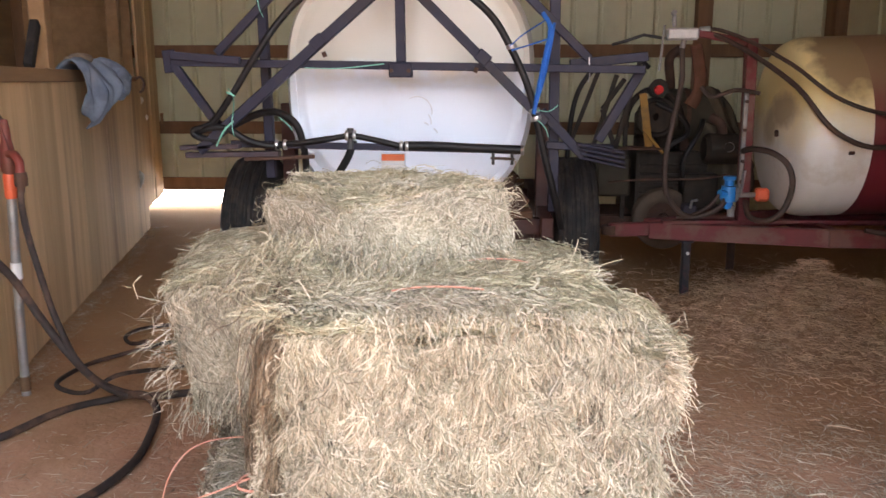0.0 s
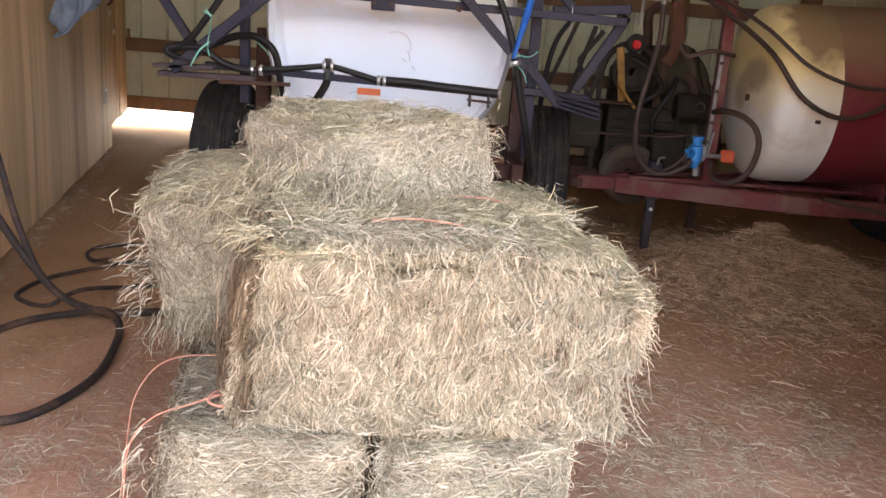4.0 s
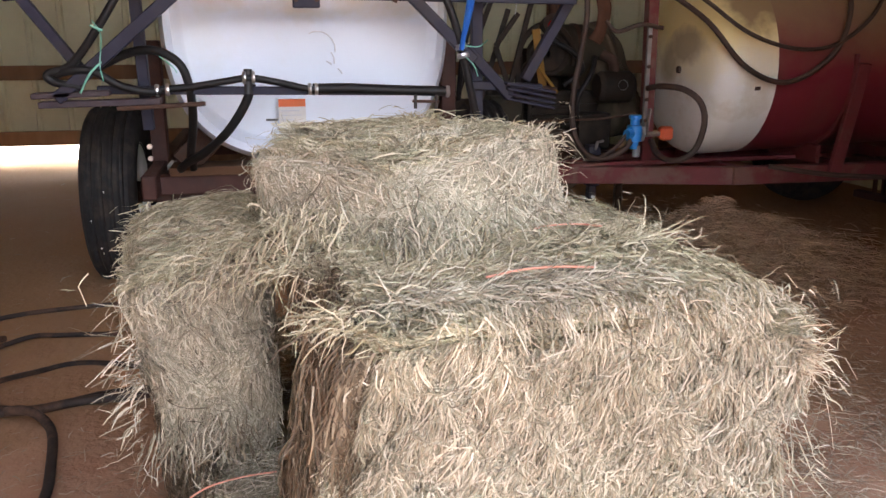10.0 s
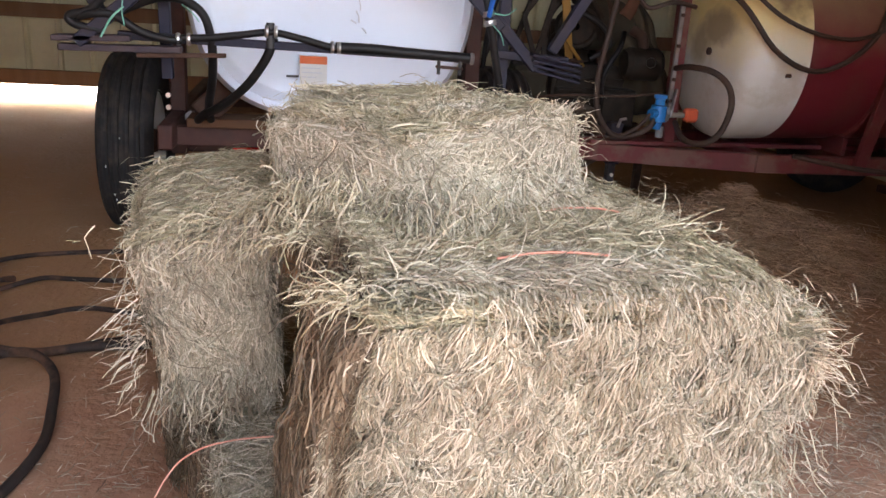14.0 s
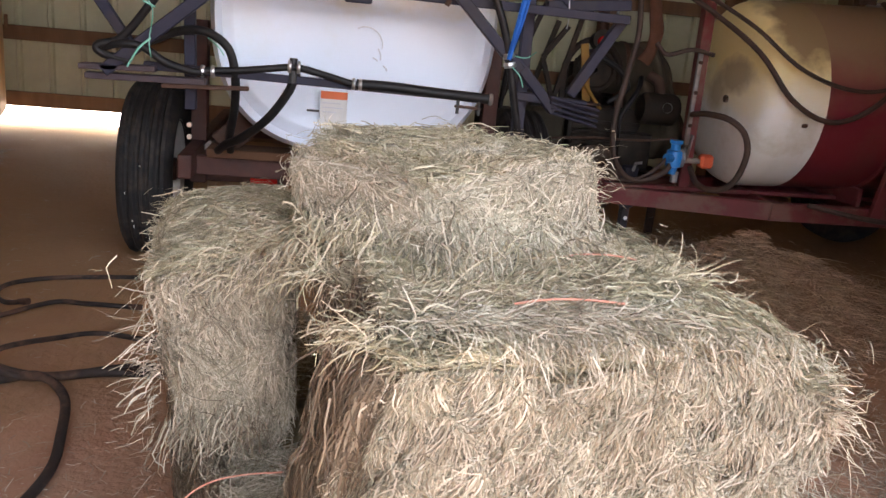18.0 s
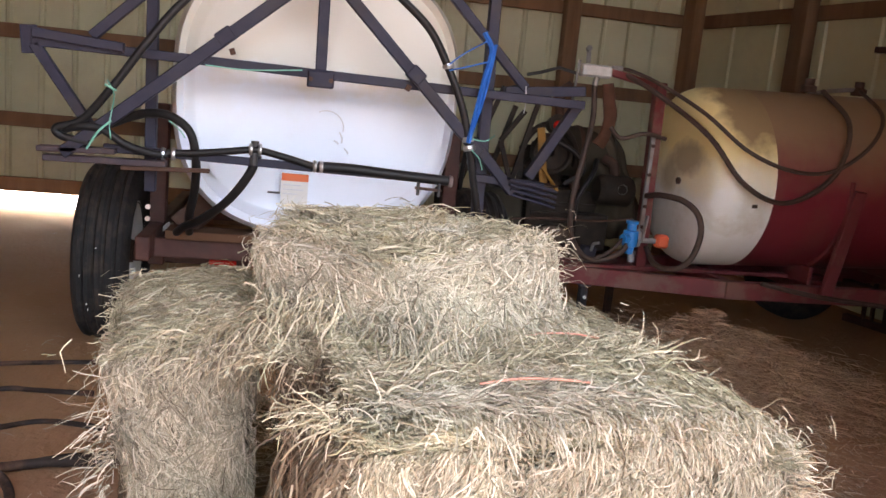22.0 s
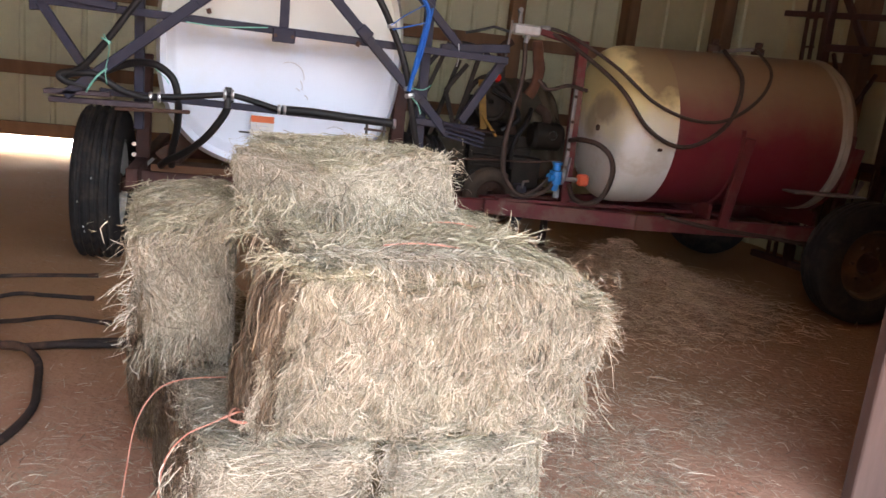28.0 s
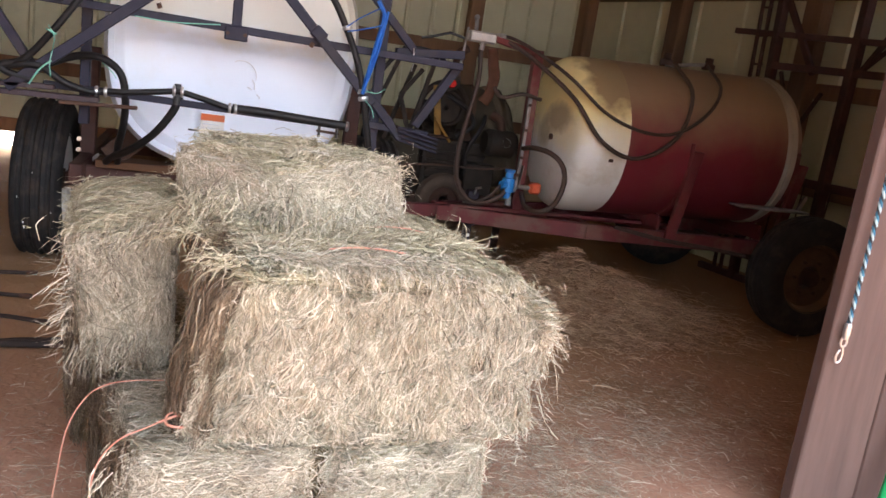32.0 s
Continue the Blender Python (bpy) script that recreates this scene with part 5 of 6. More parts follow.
# jack and standpipe
JACK = material("chipped_black_and_red_jack", (0.014, 0.014, 0.018), 0.6, 0.1, vary=(0.03, 0.026, 0.028), scale=9, stain=(0.13, 0.02, 0.02), stain_scale=9, stain_amount=0.9, bump=0.0008, bump_scale=80)
jack = tp("jack_leg", bar((1.53, 5.50, 0.02), (1.53, 5.50, 0.50), 0.055, 0.055, None, 0.008), JACK, None, "worn red and black trailer jack")
tp("jack_sleeve", bar((1.53, 5.50, 0.40), (1.53, 5.50, 0.66), 0.085, 0.085, None, 0.008), BOOM_PAINT, jack)
tp("jack_foot", box((1.45, 5.42, 0.0), (1.61, 5.58, 0.02), 0.004), RUST, jack)
tp("jack_crank", tube([(1.53, 5.45, 0.64), (1.53, 5.42, 0.69), (1.56, 5.40, 0.70)], 0.01, 8), GALV, jack)
tp("jack_badge", lathe([(0.0, 0.0), (0.012, 0.0), (0.012, 0.006)], 14, Matrix.Translation((1.535, 5.472, 0.33)) @ Matrix.Rotation(radians(90), 4, "X")), WHITE_PAINT, jack)
tp("standpipe", bar((1.87, 5.46, 0.52), (1.85, 5.46, 1.72), 0.07, 0.07, None, 0.006), RED_PAINT, None, "upright red square post")
tp("top_arm", bar((1.85, 5.46, 1.69), (1.50, 5.46, 1.755), 0.045, 0.045, None, 0.006), RED_PAINT)
tp("hose_plate", box((1.815, 5.40, 0.75), (1.842, 5.424, 1.40), 0.004), GALV, None, "bare metal strip with bolt holes")
for z in (0.82, 0.95, 1.15, 1.33):
    tp("bolt", lathe([(0.012, 0), (0.012, 0.015)], 6, Matrix.Translation((1.828, 5.40, z)) @ Matrix.Rotation(radians(90), 4, "X"), None, True), RUST)
CAST = material("bright_cast_zinc", (0.55, 0.54, 0.51), 0.45, 0.4, vary=(0.40, 0.39, 0.36), scale=20, bump=0.001, bump_scale=90)
# pressure regulator on the arm
reg = tp("regulator", box((1.37, 5.42, 1.71), (1.57, 5.50, 1.785), 0.012), CAST, None, "dull silver pressure regulator block")
tp("gauge_stem", tube([(1.42, 5.46, 1.79), (1.415, 5.46, 1.86)], 0.014, 10), GALV, reg)
tp("gauge", lathe([(0.0, -0.02), (0.017, -0.012), (0.017, 0.012), (0.0, 0.012)], 20, Matrix.Translation((1.41, 5.45, 1.875)) @ Matrix.Rotation(radians(70), 4, "X")), GALV, reg, "small grey dial")
tp("handle", bar((1.35, 5.42, 1.80), (1.33, 5.42, 1.52), 0.014, 0.012), TRAY, reg)
tp("outlet", tube([(1.58, 5.46, 1.77), (1.64, 5.46, 1.775)], 0.022, 12), CHROME, reg)
tp("outlet", tube([(1.48, 5.44, 1.71), (1.47, 5.44, 1.66)], 0.018, 12), GALV, reg)
tp("lever", tube([(1.36, 5.45, 1.72), (1.22, 5.40, 1.74), (1.10, 5.38, 1.70), (1.02, 5.38, 1.68)], 0.01, 8), BLACK_INK, reg)
SLEEVE = material("faded_red_brown_canvas", (0.105, 0.048, 0.032), 0.95, vary=(0.07, 0.036, 0.022), scale=14, bump=0.002, bump_scale=60, spec=0.1)
bm = tube([(1.50, 5.45, 1.68), (1.515, 5.45, 1.60), (1.545, 5.45, 1.48), (1.53, 5.45, 1.38), (1.49, 5.45, 1.30)], 0.042, 14, 24)
for v in bm.verts:
    v.co.y = 5.45 + (v.co.y - 5.45) * 0.45
    v.co.x += 0.014 * noise.noise((v.co.x * 14, v.co.y * 14, v.co.z * 9))
tp("sleeve", bm, SLEEVE, None, "faded red-brown canvas sleeve", 60)
# valve with its orange cap
valve = tp("valve", lathe([(0.0, -0.10), (0.026, -0.10), (0.030, -0.055), (0.048, -0.050), (0.052, 0.0), (0.048, 0.045), (0.030, 0.050), (0.030, 0.085), (0.040, 0.09), (0.040, 0.11), (0.0, 0.115)], 20, Matrix.Translation((1.80, 5.36, 0.75))), VALVE_BLUE, None, "bright blue cast ball valve", 30)
tp("flange", lathe([(0.05, -0.05), (0.058, -0.05), (0.058, -0.03), (0.05, -0.03)], 8, axis_x(1.88, 5.36, 0.75), None, True), GALV, valve)
tp("port", tube([(1.78, 5.34, 0.75), (1.73, 5.32, 0.75)], 0.028, 12), VALVE_BLUE, valve)
tp("valve_lever", bar((1.865, 5.33, 0.73), (1.885, 5.34, 0.90), 0.012, 0.026, None, 0.003), CHROME, valve, "worn silver lever")
tp("nipple", tube([(1.86, 5.36, 0.74), (1.97, 5.36, 0.74)], 0.016, 12), CHROME, valve)
tp("cap", box((1.965, 5.325, 0.70), (2.05, 5.395, 0.785), 0.015), CAP_ORANGE, valve, "orange plastic coupling cap")
tp("drain", tube([(1.82, 5.36, 0.67), (1.82, 5.36, 0.60)], 0.024, 10), GALV, valve)


for ob in (reg, valve):
    ob.location.x -= 0.055


def those(pts, r=0.018, n=48, mat=BROWN_HOSE, label="dusty rubber hose"):
    return tp("hose", tube(pts, r * 0.85, 10, n), mat, None, label, 60)


those([(1.565, 5.46, 1.775), (1.64, 5.44, 1.77), (1.78, 5.30, 1.70), (1.98, 5.08, 1.55), (2.20, 4.93, 1.36), (2.48, 4.90, 1.27), (2.75, 4.91, 1.29), (2.98, 4.93, 1.45), (3.12, 5.05, 1.64), (3.2, 5.4, 1.80)], 0.014)
those([(1.545, 5.46, 1.745), (1.63, 5.44, 1.735), (1.80, 5.28, 1.62), (2.0, 5.03, 1.42), (2.18, 4.91, 1.18), (2.42, 4.90, 1.08), (2.64, 4.91, 1.15), (2.80, 4.92, 1.32), (2.88, 5.02, 1.58), (2.90, 5.35, 1.77)], 0.018)
those([(1.905, 5.40, 1.38), (1.745, 5.36, 1.40), (1.605, 5.38, 1.36), (1.545, 5.42, 1.42)], 0.016)
those([(1.825, 5.38, 1.02), (1.805, 5.15, 1.05), (1.875, 5.00, 1.04), (1.955, 4.95, 0.97), (1.985, 4.94, 0.85), (1.945, 4.95, 0.70), (1.865, 5.0, 0.63), (1.805, 5.12, 0.64), (1.845, 5.33, 0.70)], 0.021)
those([(1.415, 5.44, 1.66), (1.415, 5.40, 1.45), (1.365, 5.36, 1.2), (1.325, 5.34, 0.95), (1.345, 5.34, 0.75), (1.445, 5.35, 0.62), (1.565, 5.35, 0.60), (1.685, 5.34, 0.66), (1.725, 5.34, 0.73)], 0.02)
those([(1.685, 5.33, 0.75), (1.605, 5.33, 0.66), (1.505, 5.36, 0.60), (1.425, 5.38, 0.59)], 0.014)
those([(1.745, 5.36, 0.87), (1.545, 5.45, 0.83), (1.245, 5.5, 0.82), (0.995, 5.5, 0.80)], 0.008, 24, RUST, "thin rusty rod")
those([(2.45, 4.98, 0.58), (2.8, 4.92, 0.53), (3.2, 4.9, 0.50), (3.5, 4.88, 0.47)], 0.018, 24)
wheel(trailer, (3.78, 4.55, 0.43), 0.43, 0.25, TAN_RIM, "Y", (-TX, -TY, 0))
wheel(trailer, (3.78, 6.57, 0.43), 0.43, 0.25, TAN_RIM, "Y", (-TX, -TY, 0))
tp("axle", bar((3.78, 4.6, 0.43), (3.78, 6.5, 0.43), 0.08, 0.08, None, 0.006), RUST)


# ---------------------------------------------------------------- old engine unit between the two machines
ENGINE = material("greasy_dark_iron", (0.014, 0.012, 0.010), 0.65, 0.0, spec=0.25, vary=(0.038, 0.029, 0.020), scale=10, bump=0.001, bump_scale=70, stain=(0.035, 0.022, 0.014), stain_scale=5, stain_amount=0.5)
OLIVE = material("faded_olive_sheet", (0.05, 0.045, 0.03), 0.75, 0.0, spec=0.25, vary=(0.03, 0.026, 0.018), scale=6, bump=0.0006, bump_scale=50, stain=(0.045, 0.03, 0.018), stain_scale=4, stain_amount=0.5)
YELLOW = material("dull_yellow_paint", (0.34, 0.185, 0.03), 0.65, vary=(0.25, 0.13, 0.02), scale=12, stain=(0.14, 0.09, 0.04), stain_scale=6, stain_amount=0.4)
DUSTY_TYRE = material("dusty_tyre_rubber", (0.075, 0.055, 0.04), 0.9, vary=(0.12, 0.085, 0.058), scale=10, bump=0.001, bump_scale=90)
TARP = material("oily_brown_canvas", (0.055, 0.046, 0.030), 0.85, spec=0.2, vary=(0.095, 0.075, 0.05), scale=7, bump=0.002, bump_scale=60)
engine = thing("engine_unit", "greasy old engine on a wheeled frame with a yellow strap", "engine", (1.5, 6.4, 0))


def ep(name, bm, mat, parent=None, label="", soft=0):
    bmesh.ops.translate(bm, verts=bm.verts, vec=(-1.5, -6.4, 0))
    ob = part(name, bm, mat, parent or engine, label)
    return smooth(ob, soft) if soft else ob


radiator = ep("radiator", box((1.40, 6.80, 0.47), (1.98, 6.90, 1.22), 0.02), ENGINE, None, "dark finned radiator panel")
for i in range(7):
    ep("radiator_fin", box((1.43 + i * 0.08, 6.785, 0.52), (1.47 + i * 0.08, 6.798, 1.18)), ENGINE, radiator)
ep("hood", box((1.02, 6.25, 0.86), (1.26, 6.78, 0.96), 0.03, None, 2), ENGINE, None, "greasy sheet metal hood")
ep("hood", box((1.45, 6.42, 1.0), (1.95, 6.78, 1.26), 0.04, None, 2), ENGINE)
ep("battery_box", box((1.62, 6.02, 0.55), (1.86, 6.18, 0.80), 0.01), ENGINE)
ep("skid_rail", bar((0.75, 6.2, 0.42), (2.2, 6.2, 0.42), 0.06, 0.1, None, 0.006), RUST)
ep("skid_rail", bar((0.75, 6.75, 0.42), (2.2, 6.75, 0.42), 0.06, 0.1, None, 0.006), RUST)
block = ep("engine_block", box((1.30, 6.2, 0.47), (1.85, 6.75, 0.95), 0.03, None, 2), ENGINE, None, "greasy dark engine block")
for i in range(5):
    ep("fin", box((1.33, 6.17, 0.55 + i * 0.07), (1.82, 6.20, 0.575 + i * 0.07), 0.004), ENGINE, block)
for x in (1.4, 1.56, 1.72):
    ep("cylinder", lathe([(0.07, 0.94), (0.075, 0.96), (0.06, 1.0), (0.075, 1.03), (0.06, 1.06), (0.075, 1.09), (0.06, 1.12), (0.04, 1.14), (0, 1.14)], 20, Matrix.Translation((x, 6.45, 0))), ENGINE, block, "", 30)
ep("flywheel", lathe([(0.03, -0.03), (0.11, -0.03), (0.12, -0.045), (0.14, -0.045), (0.14, 0.045), (0.12, 0.045), (0.11, 0.03), (0.03, 0.03)], 40, Matrix.Translation((1.42, 6.14, 1.20)) @ Matrix.Rotation(radians(90), 4, "X")), ENGINE, None, "black belt wheel", 30)
ep("belt_guard", tube([(1.40 + 0.20 * math.cos(a), 6.12, 1.16 + 0.24 * math.sin(a)) for a in [radians(k) for k in range(-10, 200, 10)]], 0.022, 8), ENGINE, None, "", 60)
ep("guard_stay", bar((1.20, 6.12, 0.46), (1.20, 6.12, 1.18), 0.03, 0.03), ENGINE)
ep("strap", bar((1.30, 6.05, 1.37), (1.36, 6.05, 0.99), 0.055, 0.015, None, 0.003), YELLOW, None, "dull yellow upright strap")
ep("strap", box((1.14, 5.96, 0.975), (1.44, 6.12, 0.99), 0.004), RUST, None, "rusty flat bracket")
ep("cap", lathe([(0.0, -0.02), (0.03, -0.02), (0.034, 0.0), (0.03, 0.02), (0.0, 0.02)], 18, Matrix.Translation((1.395, 5.97, 1.395)) @ Matrix.Rotation(radians(80), 4, "X")), REFLECT_RED, None, "small red filler cap", 30)
ep("filler_neck", lathe([(0.06, -0.05), (0.065, 0.05)], 18, Matrix.Translation((1.40, 6.04, 1.40)) @ Matrix.Rotation(radians(80), 4, "X"), None, True), ENGINE)
fuel = ep("fuel_tank", lathe([(0.0, -0.21), (0.14, -0.20), (0.18, -0.17), (0.18, 0.17), (0.14, 0.20), (0.0, 0.21)], 32, axis_x(1.72, 6.3, 1.22)), OLIVE, None, "faded olive drum tank", 40)
ep("tank_strap", lathe([(0.182, -0.015), (0.187, -0.015), (0.187, 0.015), (0.182, 0.015)], 32, axis_x(1.65, 6.3, 1.22)), RUST, fuel)
ep("tank_bracket", bar((1.72, 6.3, 0.94), (1.72, 6.3, 1.05), 0.16, 0.04), RUST)
ep("air_cleaner", lathe([(0.0, 0.13), (0.09, 0.13), (0.11, 0.10), (0.11, -0.10), (0.09, -0.13), (0.0, -0.13)], 28, axis_x(1.88, 6.05, 0.98)), ENGINE, None, "round black air cleaner", 30)
ep("cleaner_boss", lathe([(0.0, -0.02), (0.03, -0.02), (0.035, 0.0)], 16, Matrix.Translation((1.9, 5.935, 1.0)) @ Matrix.Rotation(radians(90), 4, "X")), CHROME)
ep("air_pipe", tube([(1.88, 6.05, 1.08), (1.86, 6.06, 1.16), (1.8, 6.1, 1.2)], 0.035, 10, 12), RUST, None, "", 60)
ep("shroud", box((1.0, 6.1, 0.62), (1.25, 6.7, 0.92), 0.02), OLIVE, None, "olive sheet metal cover")
ep("shroud", box((0.72, 6.15, 0.50), (1.0, 6.7, 0.86), 0.02), OLIVE)
ep("exhaust", tube([(1.60, 6.6, 1.1), (1.62, 6.62, 1.4), (1.60, 6.62, 1.62), (1.68, 6.62, 1.70)], 0.035, 12, 20), RUST, None, "rusty exhaust pipe", 60)
for pts in ([(1.02, 6.0, 1.6), (1.1, 6.0, 1.62), (1.25, 6.0, 1.60), (1.33, 6.03, 1.55)], [(1.4, 6.05, 1.3), (1.55, 6.0, 1.22), (1.62, 6.0, 1.1), (1.5, 6.02, 1.0)],
            [(0.95, 6.05, 1.55), (0.85, 6.05, 1.4), (0.8, 6.06, 1.2), (0.78, 6.1, 0.9)], [(1.75, 6.1, 1.18), (1.7, 6.02, 1.08), (1.6, 6.0, 0.9), (1.62, 6.05, 0.7)]):
    ep("hose", tube(pts, 0.018, 8, 24), HOSE, None, "", 60)
def canvas():
    """A crumpled canvas slumped over the motor's side."""
    bm = bmesh.new()
    rows = []
    for i in range(25):
        u = i / 24
        row = []
        for j in range(25):
            v = j / 24
            f = noise.noise((u * 4, v * 4, 2.0)) * 0.07 + 0.03 * math.sin(u * 14 + v * 9)
            row.append(bm.verts.new((1.68 + 0.46 * u + 0.06 * math.sin(v * 5), 6.24 - 0.16 * math.sin(math.pi * u) * math.sin(math.pi * (0.2 + 0.7 * v)) - f, 0.62 + 0.80 * v * (1 - 0.28 * (2 * u - 0.7) ** 2))))
        rows.append(row)
    for p, q in zip(rows, rows[1:]):
        for j in range(24):
            bm.faces.new((p[j], q[j], q[j + 1], p[j + 1]))
    return bm


cover = ep("canvas_cover", canvas(), TARP, None, "crumpled oily canvas cover", 80)
cover.modifiers.new("thickness", "SOLIDIFY").thickness = 0.012
for a, q in (((1.11, 6.0, 0.98), (1.27, 6.0, 1.63)), ((1.01, 6.0, 1.26), (1.16, 6.0, 1.47)), ((1.11, 6.0, 0.98), (1.01, 6.0, 1.26)), ((0.78, 6.1, 0.95), (1.02, 6.08, 1.62)), ((0.95, 6.15, 0.9), (1.12, 6.1, 1.5))):
    ep("frame_bar", bar(a, q, 0.03, 0.03), ENGINE)
ep("control_lever", bar((1.45, 6.0, 0.95), (1.30, 5.96, 1.12), 0.018, 0.018), YELLOW)
ep("manifold", tube([(1.36, 6.3, 1.1), (1.5, 6.26, 1.13), (1.75, 6.26, 1.12)], 0.03, 10, 16), RUST, None, "", 60)
for x, y in ((1.50, 6.13), (1.50, 6.85)):
    wheel(engine, (x, y, 0.46), 0.225, 0.15, RUST, "Y", (-1.5, -6.4, 0), tyre_mat=DUSTY_TYRE)
ep("axle", bar((1.50, 6.2, 0.45), (1.50, 6.8, 0.45), 0.05, 0.05), RUST)
ep("stand", bar((0.9, 6.4, 0.0), (0.9, 6.4, 0.42), 0.05, 0.05), RUST)
ep("stand", bar((2.1, 6.4, 0.0), (2.1, 6.4, 0.42), 0.05, 0.05), RUST)
ep("cross_rail", bar((0.9, 6.2, 0.40), (0.9, 6.75, 0.40), 0.05, 0.05), RUST)
ep("cross_rail", bar((2.1, 6.2, 0.40), (2.1, 6.75, 0.40), 0.05, 0.05), RUST)

# ---------------------------------------------------------------- dark red implement frame standing along the side wall
NOR = Vector((0.974, 0.225, 0))
ALONG = Vector((0.225, -0.974, 0))
FOOT = Vector((4.05, 9.5, 0)) - NOR * 0.4
implement = thing("implement_frame", "dark red steel implement frame standing against the side wall", "implement", (4.4, 6.1, 0))


def fp(name, p, q, w, mat=DARK_RED, off=0.0):
    """A bar of the frame, from (metres along the wall, height) pairs."""
    base = Vector((4.4, 6.1, 0))
    a = FOOT + ALONG * p[0] + Vector((0, 0, p[1])) - NOR * off - base
    c = FOOT + ALONG * q[0] + Vector((0, 0, q[1])) - NOR * off - base
    return part(name, bar(a, c, w, w, None, 0.004), mat, implement)


fp("cross_bar", (2.75, 2.24), (4.7, 2.16), 0.05)
fp("leg", (2.98, 2.95), (3.08, 0.0), 0.03)
fp("leg", (3.07, 2.95), (3.16, 0.0), 0.03)
for i in range(7):
    fp("rung", (2.99 + i * 0.011, 2.7 - i * 0.25), (3.10 + i * 0.011, 2.7 - i * 0.25), 0.018)
fp("leg", (3.2, 3.0), (3.32, 0.0), 0.075)
fp("brace", (3.28, 2.5), (3.68, 1.9), 0.05)
fp("leg", (4.05, 3.0), (4.02, 0.0), 0.08)
fp("brace", (4.4, 2.4), (4.12, 1.95), 0.04)
fp("brace", (4.3, 2.12), (4.12, 1.95), 0.03)
fp("cross_bar", (3.2, 1.95), (4.7, 1.92), 0.06)
fp("cross_bar", (3.1, 1.0), (4.5, 1.0), 0.07)
fp("foot_bar", (2.9, 0.03), (4.6, 0.03), 0.06)
for i in range(6):
    fp("tine", (3.5 + i * 0.13, 1.0), (3.46 + i * 0.13, 0.35), 0.014, RUST, 0.05)
fp("link", (3.4, 1.9), (3.75, 1.05), 0.03, RUST, 0.06)
fp("link", (3.85, 1.75), (3.5, 1.1), 0.03, RUST, 0.06)

# ---------------------------------------------------------------- yard hydrant, hoses and jacket at the partition
HYD_RED = material("chipped_red_cast_iron", (0.20, 0.035, 0.025), 0.6, 0.1, vary=(0.12, 0.03, 0.022), scale=14, bump=0.001, bump_scale=80, stain=(0.10, 0.05, 0.03), stain_scale=8, stain_amount=0.6)
DENIM = material("faded_blue_denim", (0.16, 0.20, 0.27), 0.9, vary=(0.24, 0.28, 0.34), scale=9, bump=0.0012, bump_scale=220, stain=(0.09, 0.10, 0.13), stain_scale=5, stain_amount=0.5, spec=0.2)
hydrant = thing("yard_hydrant", "red frost-free yard hydrant on a galvanised pipe", "hydrant", (-1.985, 3.6, 0))


def hy(name, bm, mat, parent=None, label="", soft=0):
    ob = part(name, bm, mat, parent or hydrant, label)
    return smooth(ob, soft) if soft else ob


hy("pipe", tube([(0, 0, -0.05), (0.01, 0, 0.4), (0.03, 0, 0.97)], 0.021, 14), GALV, None, "galvanised upright pipe", 60)
hy("tape", lathe([(0.024, 0.57), (0.0245, 0.60), (0.024, 0.645)], 14, Matrix.Translation((0.018, 0, 0)), None, True), WHITE_PAINT, None, "white tape wrap", 60)
hy("tape", lathe([(0.023, 0.03), (0.024, 0.06), (0.023, 0.10)], 14, Matrix.Translation((0.003, 0, 0)), None, True), TAN_RIM, None, "", 60)
hy("collar", lathe([(0.022, 0.94), (0.027, 0.95), (0.027, 1.04), (0.024, 1.06)], 18, Matrix.Translation((0.03, 0, 0))), CAP_ORANGE, None, "faded orange red collar", 30)
headc = hy("head", lathe([(0.024, 1.05), (0.034, 1.07), (0.036, 1.12), (0.030, 1.16), (0.022, 1.20), (0.020, 1.25), (0.014, 1.29), (0.0, 1.295)], 20, Matrix.Translation((0.032, 0, 0))), HYD_RED, None, "chipped red cast head", 40)
hy("yoke", bar((0.01, -0.02, 1.10), (-0.02, -0.02, 1.33), 0.014, 0.03, None, 0.003), HYD_RED, headc)
hy("yoke", bar((0.05, -0.02, 1.16), (0.0, -0.02, 1.34), 0.014, 0.02, None, 0.003), HYD_RED, headc)
hy("lever", bar((-0.10, -0.03, 1.30), (0.03, -0.03, 1.335), 0.03, 0.022, None, 0.006), HYD_RED, headc)
hy("rod", tube([(0.03, 0, 1.28), (0.0, -0.02, 1.33)], 0.009, 8), RUST, headc)
hy("spout", tube([(0.04, -0.01, 1.14), (0.085, -0.04, 1.14), (0.11, -0.05, 1.11), (0.115, -0.06, 1.06)], [0.021, 0.021, 0.020, 0.020], 12), HYD_RED, headc, "", 50)
hy("coupling", lathe([(0.026, -0.03), (0.028, 0.0), (0.026, 0.03)], 12, Matrix.Translation((0.117, -0.063, 1.035)), None, True), RUST)


FLOOR_HOSE = material("clay_dusted_rubber_hose", (0.022, 0.018, 0.017), 0.7, spec=0.3, vary=(0.042, 0.031, 0.026), scale=9, bump=0.0005, bump_scale=120, stain=(0.13, 0.075, 0.05), stain_scale=5, stain_amount=0.7)


def floor_hose(name, pts, r, label, n=90):
    r *= 0.88
    ob = part(name, tube(pts, r, 12, n), FLOOR_HOSE)
    smooth(ob, 60)
    for end, nxt in ((Vector(pts[0]), Vector(pts[1])), (Vector(pts[-1]), Vector(pts[-2]))):
        d = (nxt - end).normalized()
        smooth(part("coupling", tube([end - d * 0.004, end + d * 0.03, end + d * 0.034, end + d * 0.055], [r * 1.35, r * 1.35, r * 1.15, r * 1.15], 12), RUST, ob, "dull metal hose coupling"), 40)
    return tagged(ob, label, "hose")


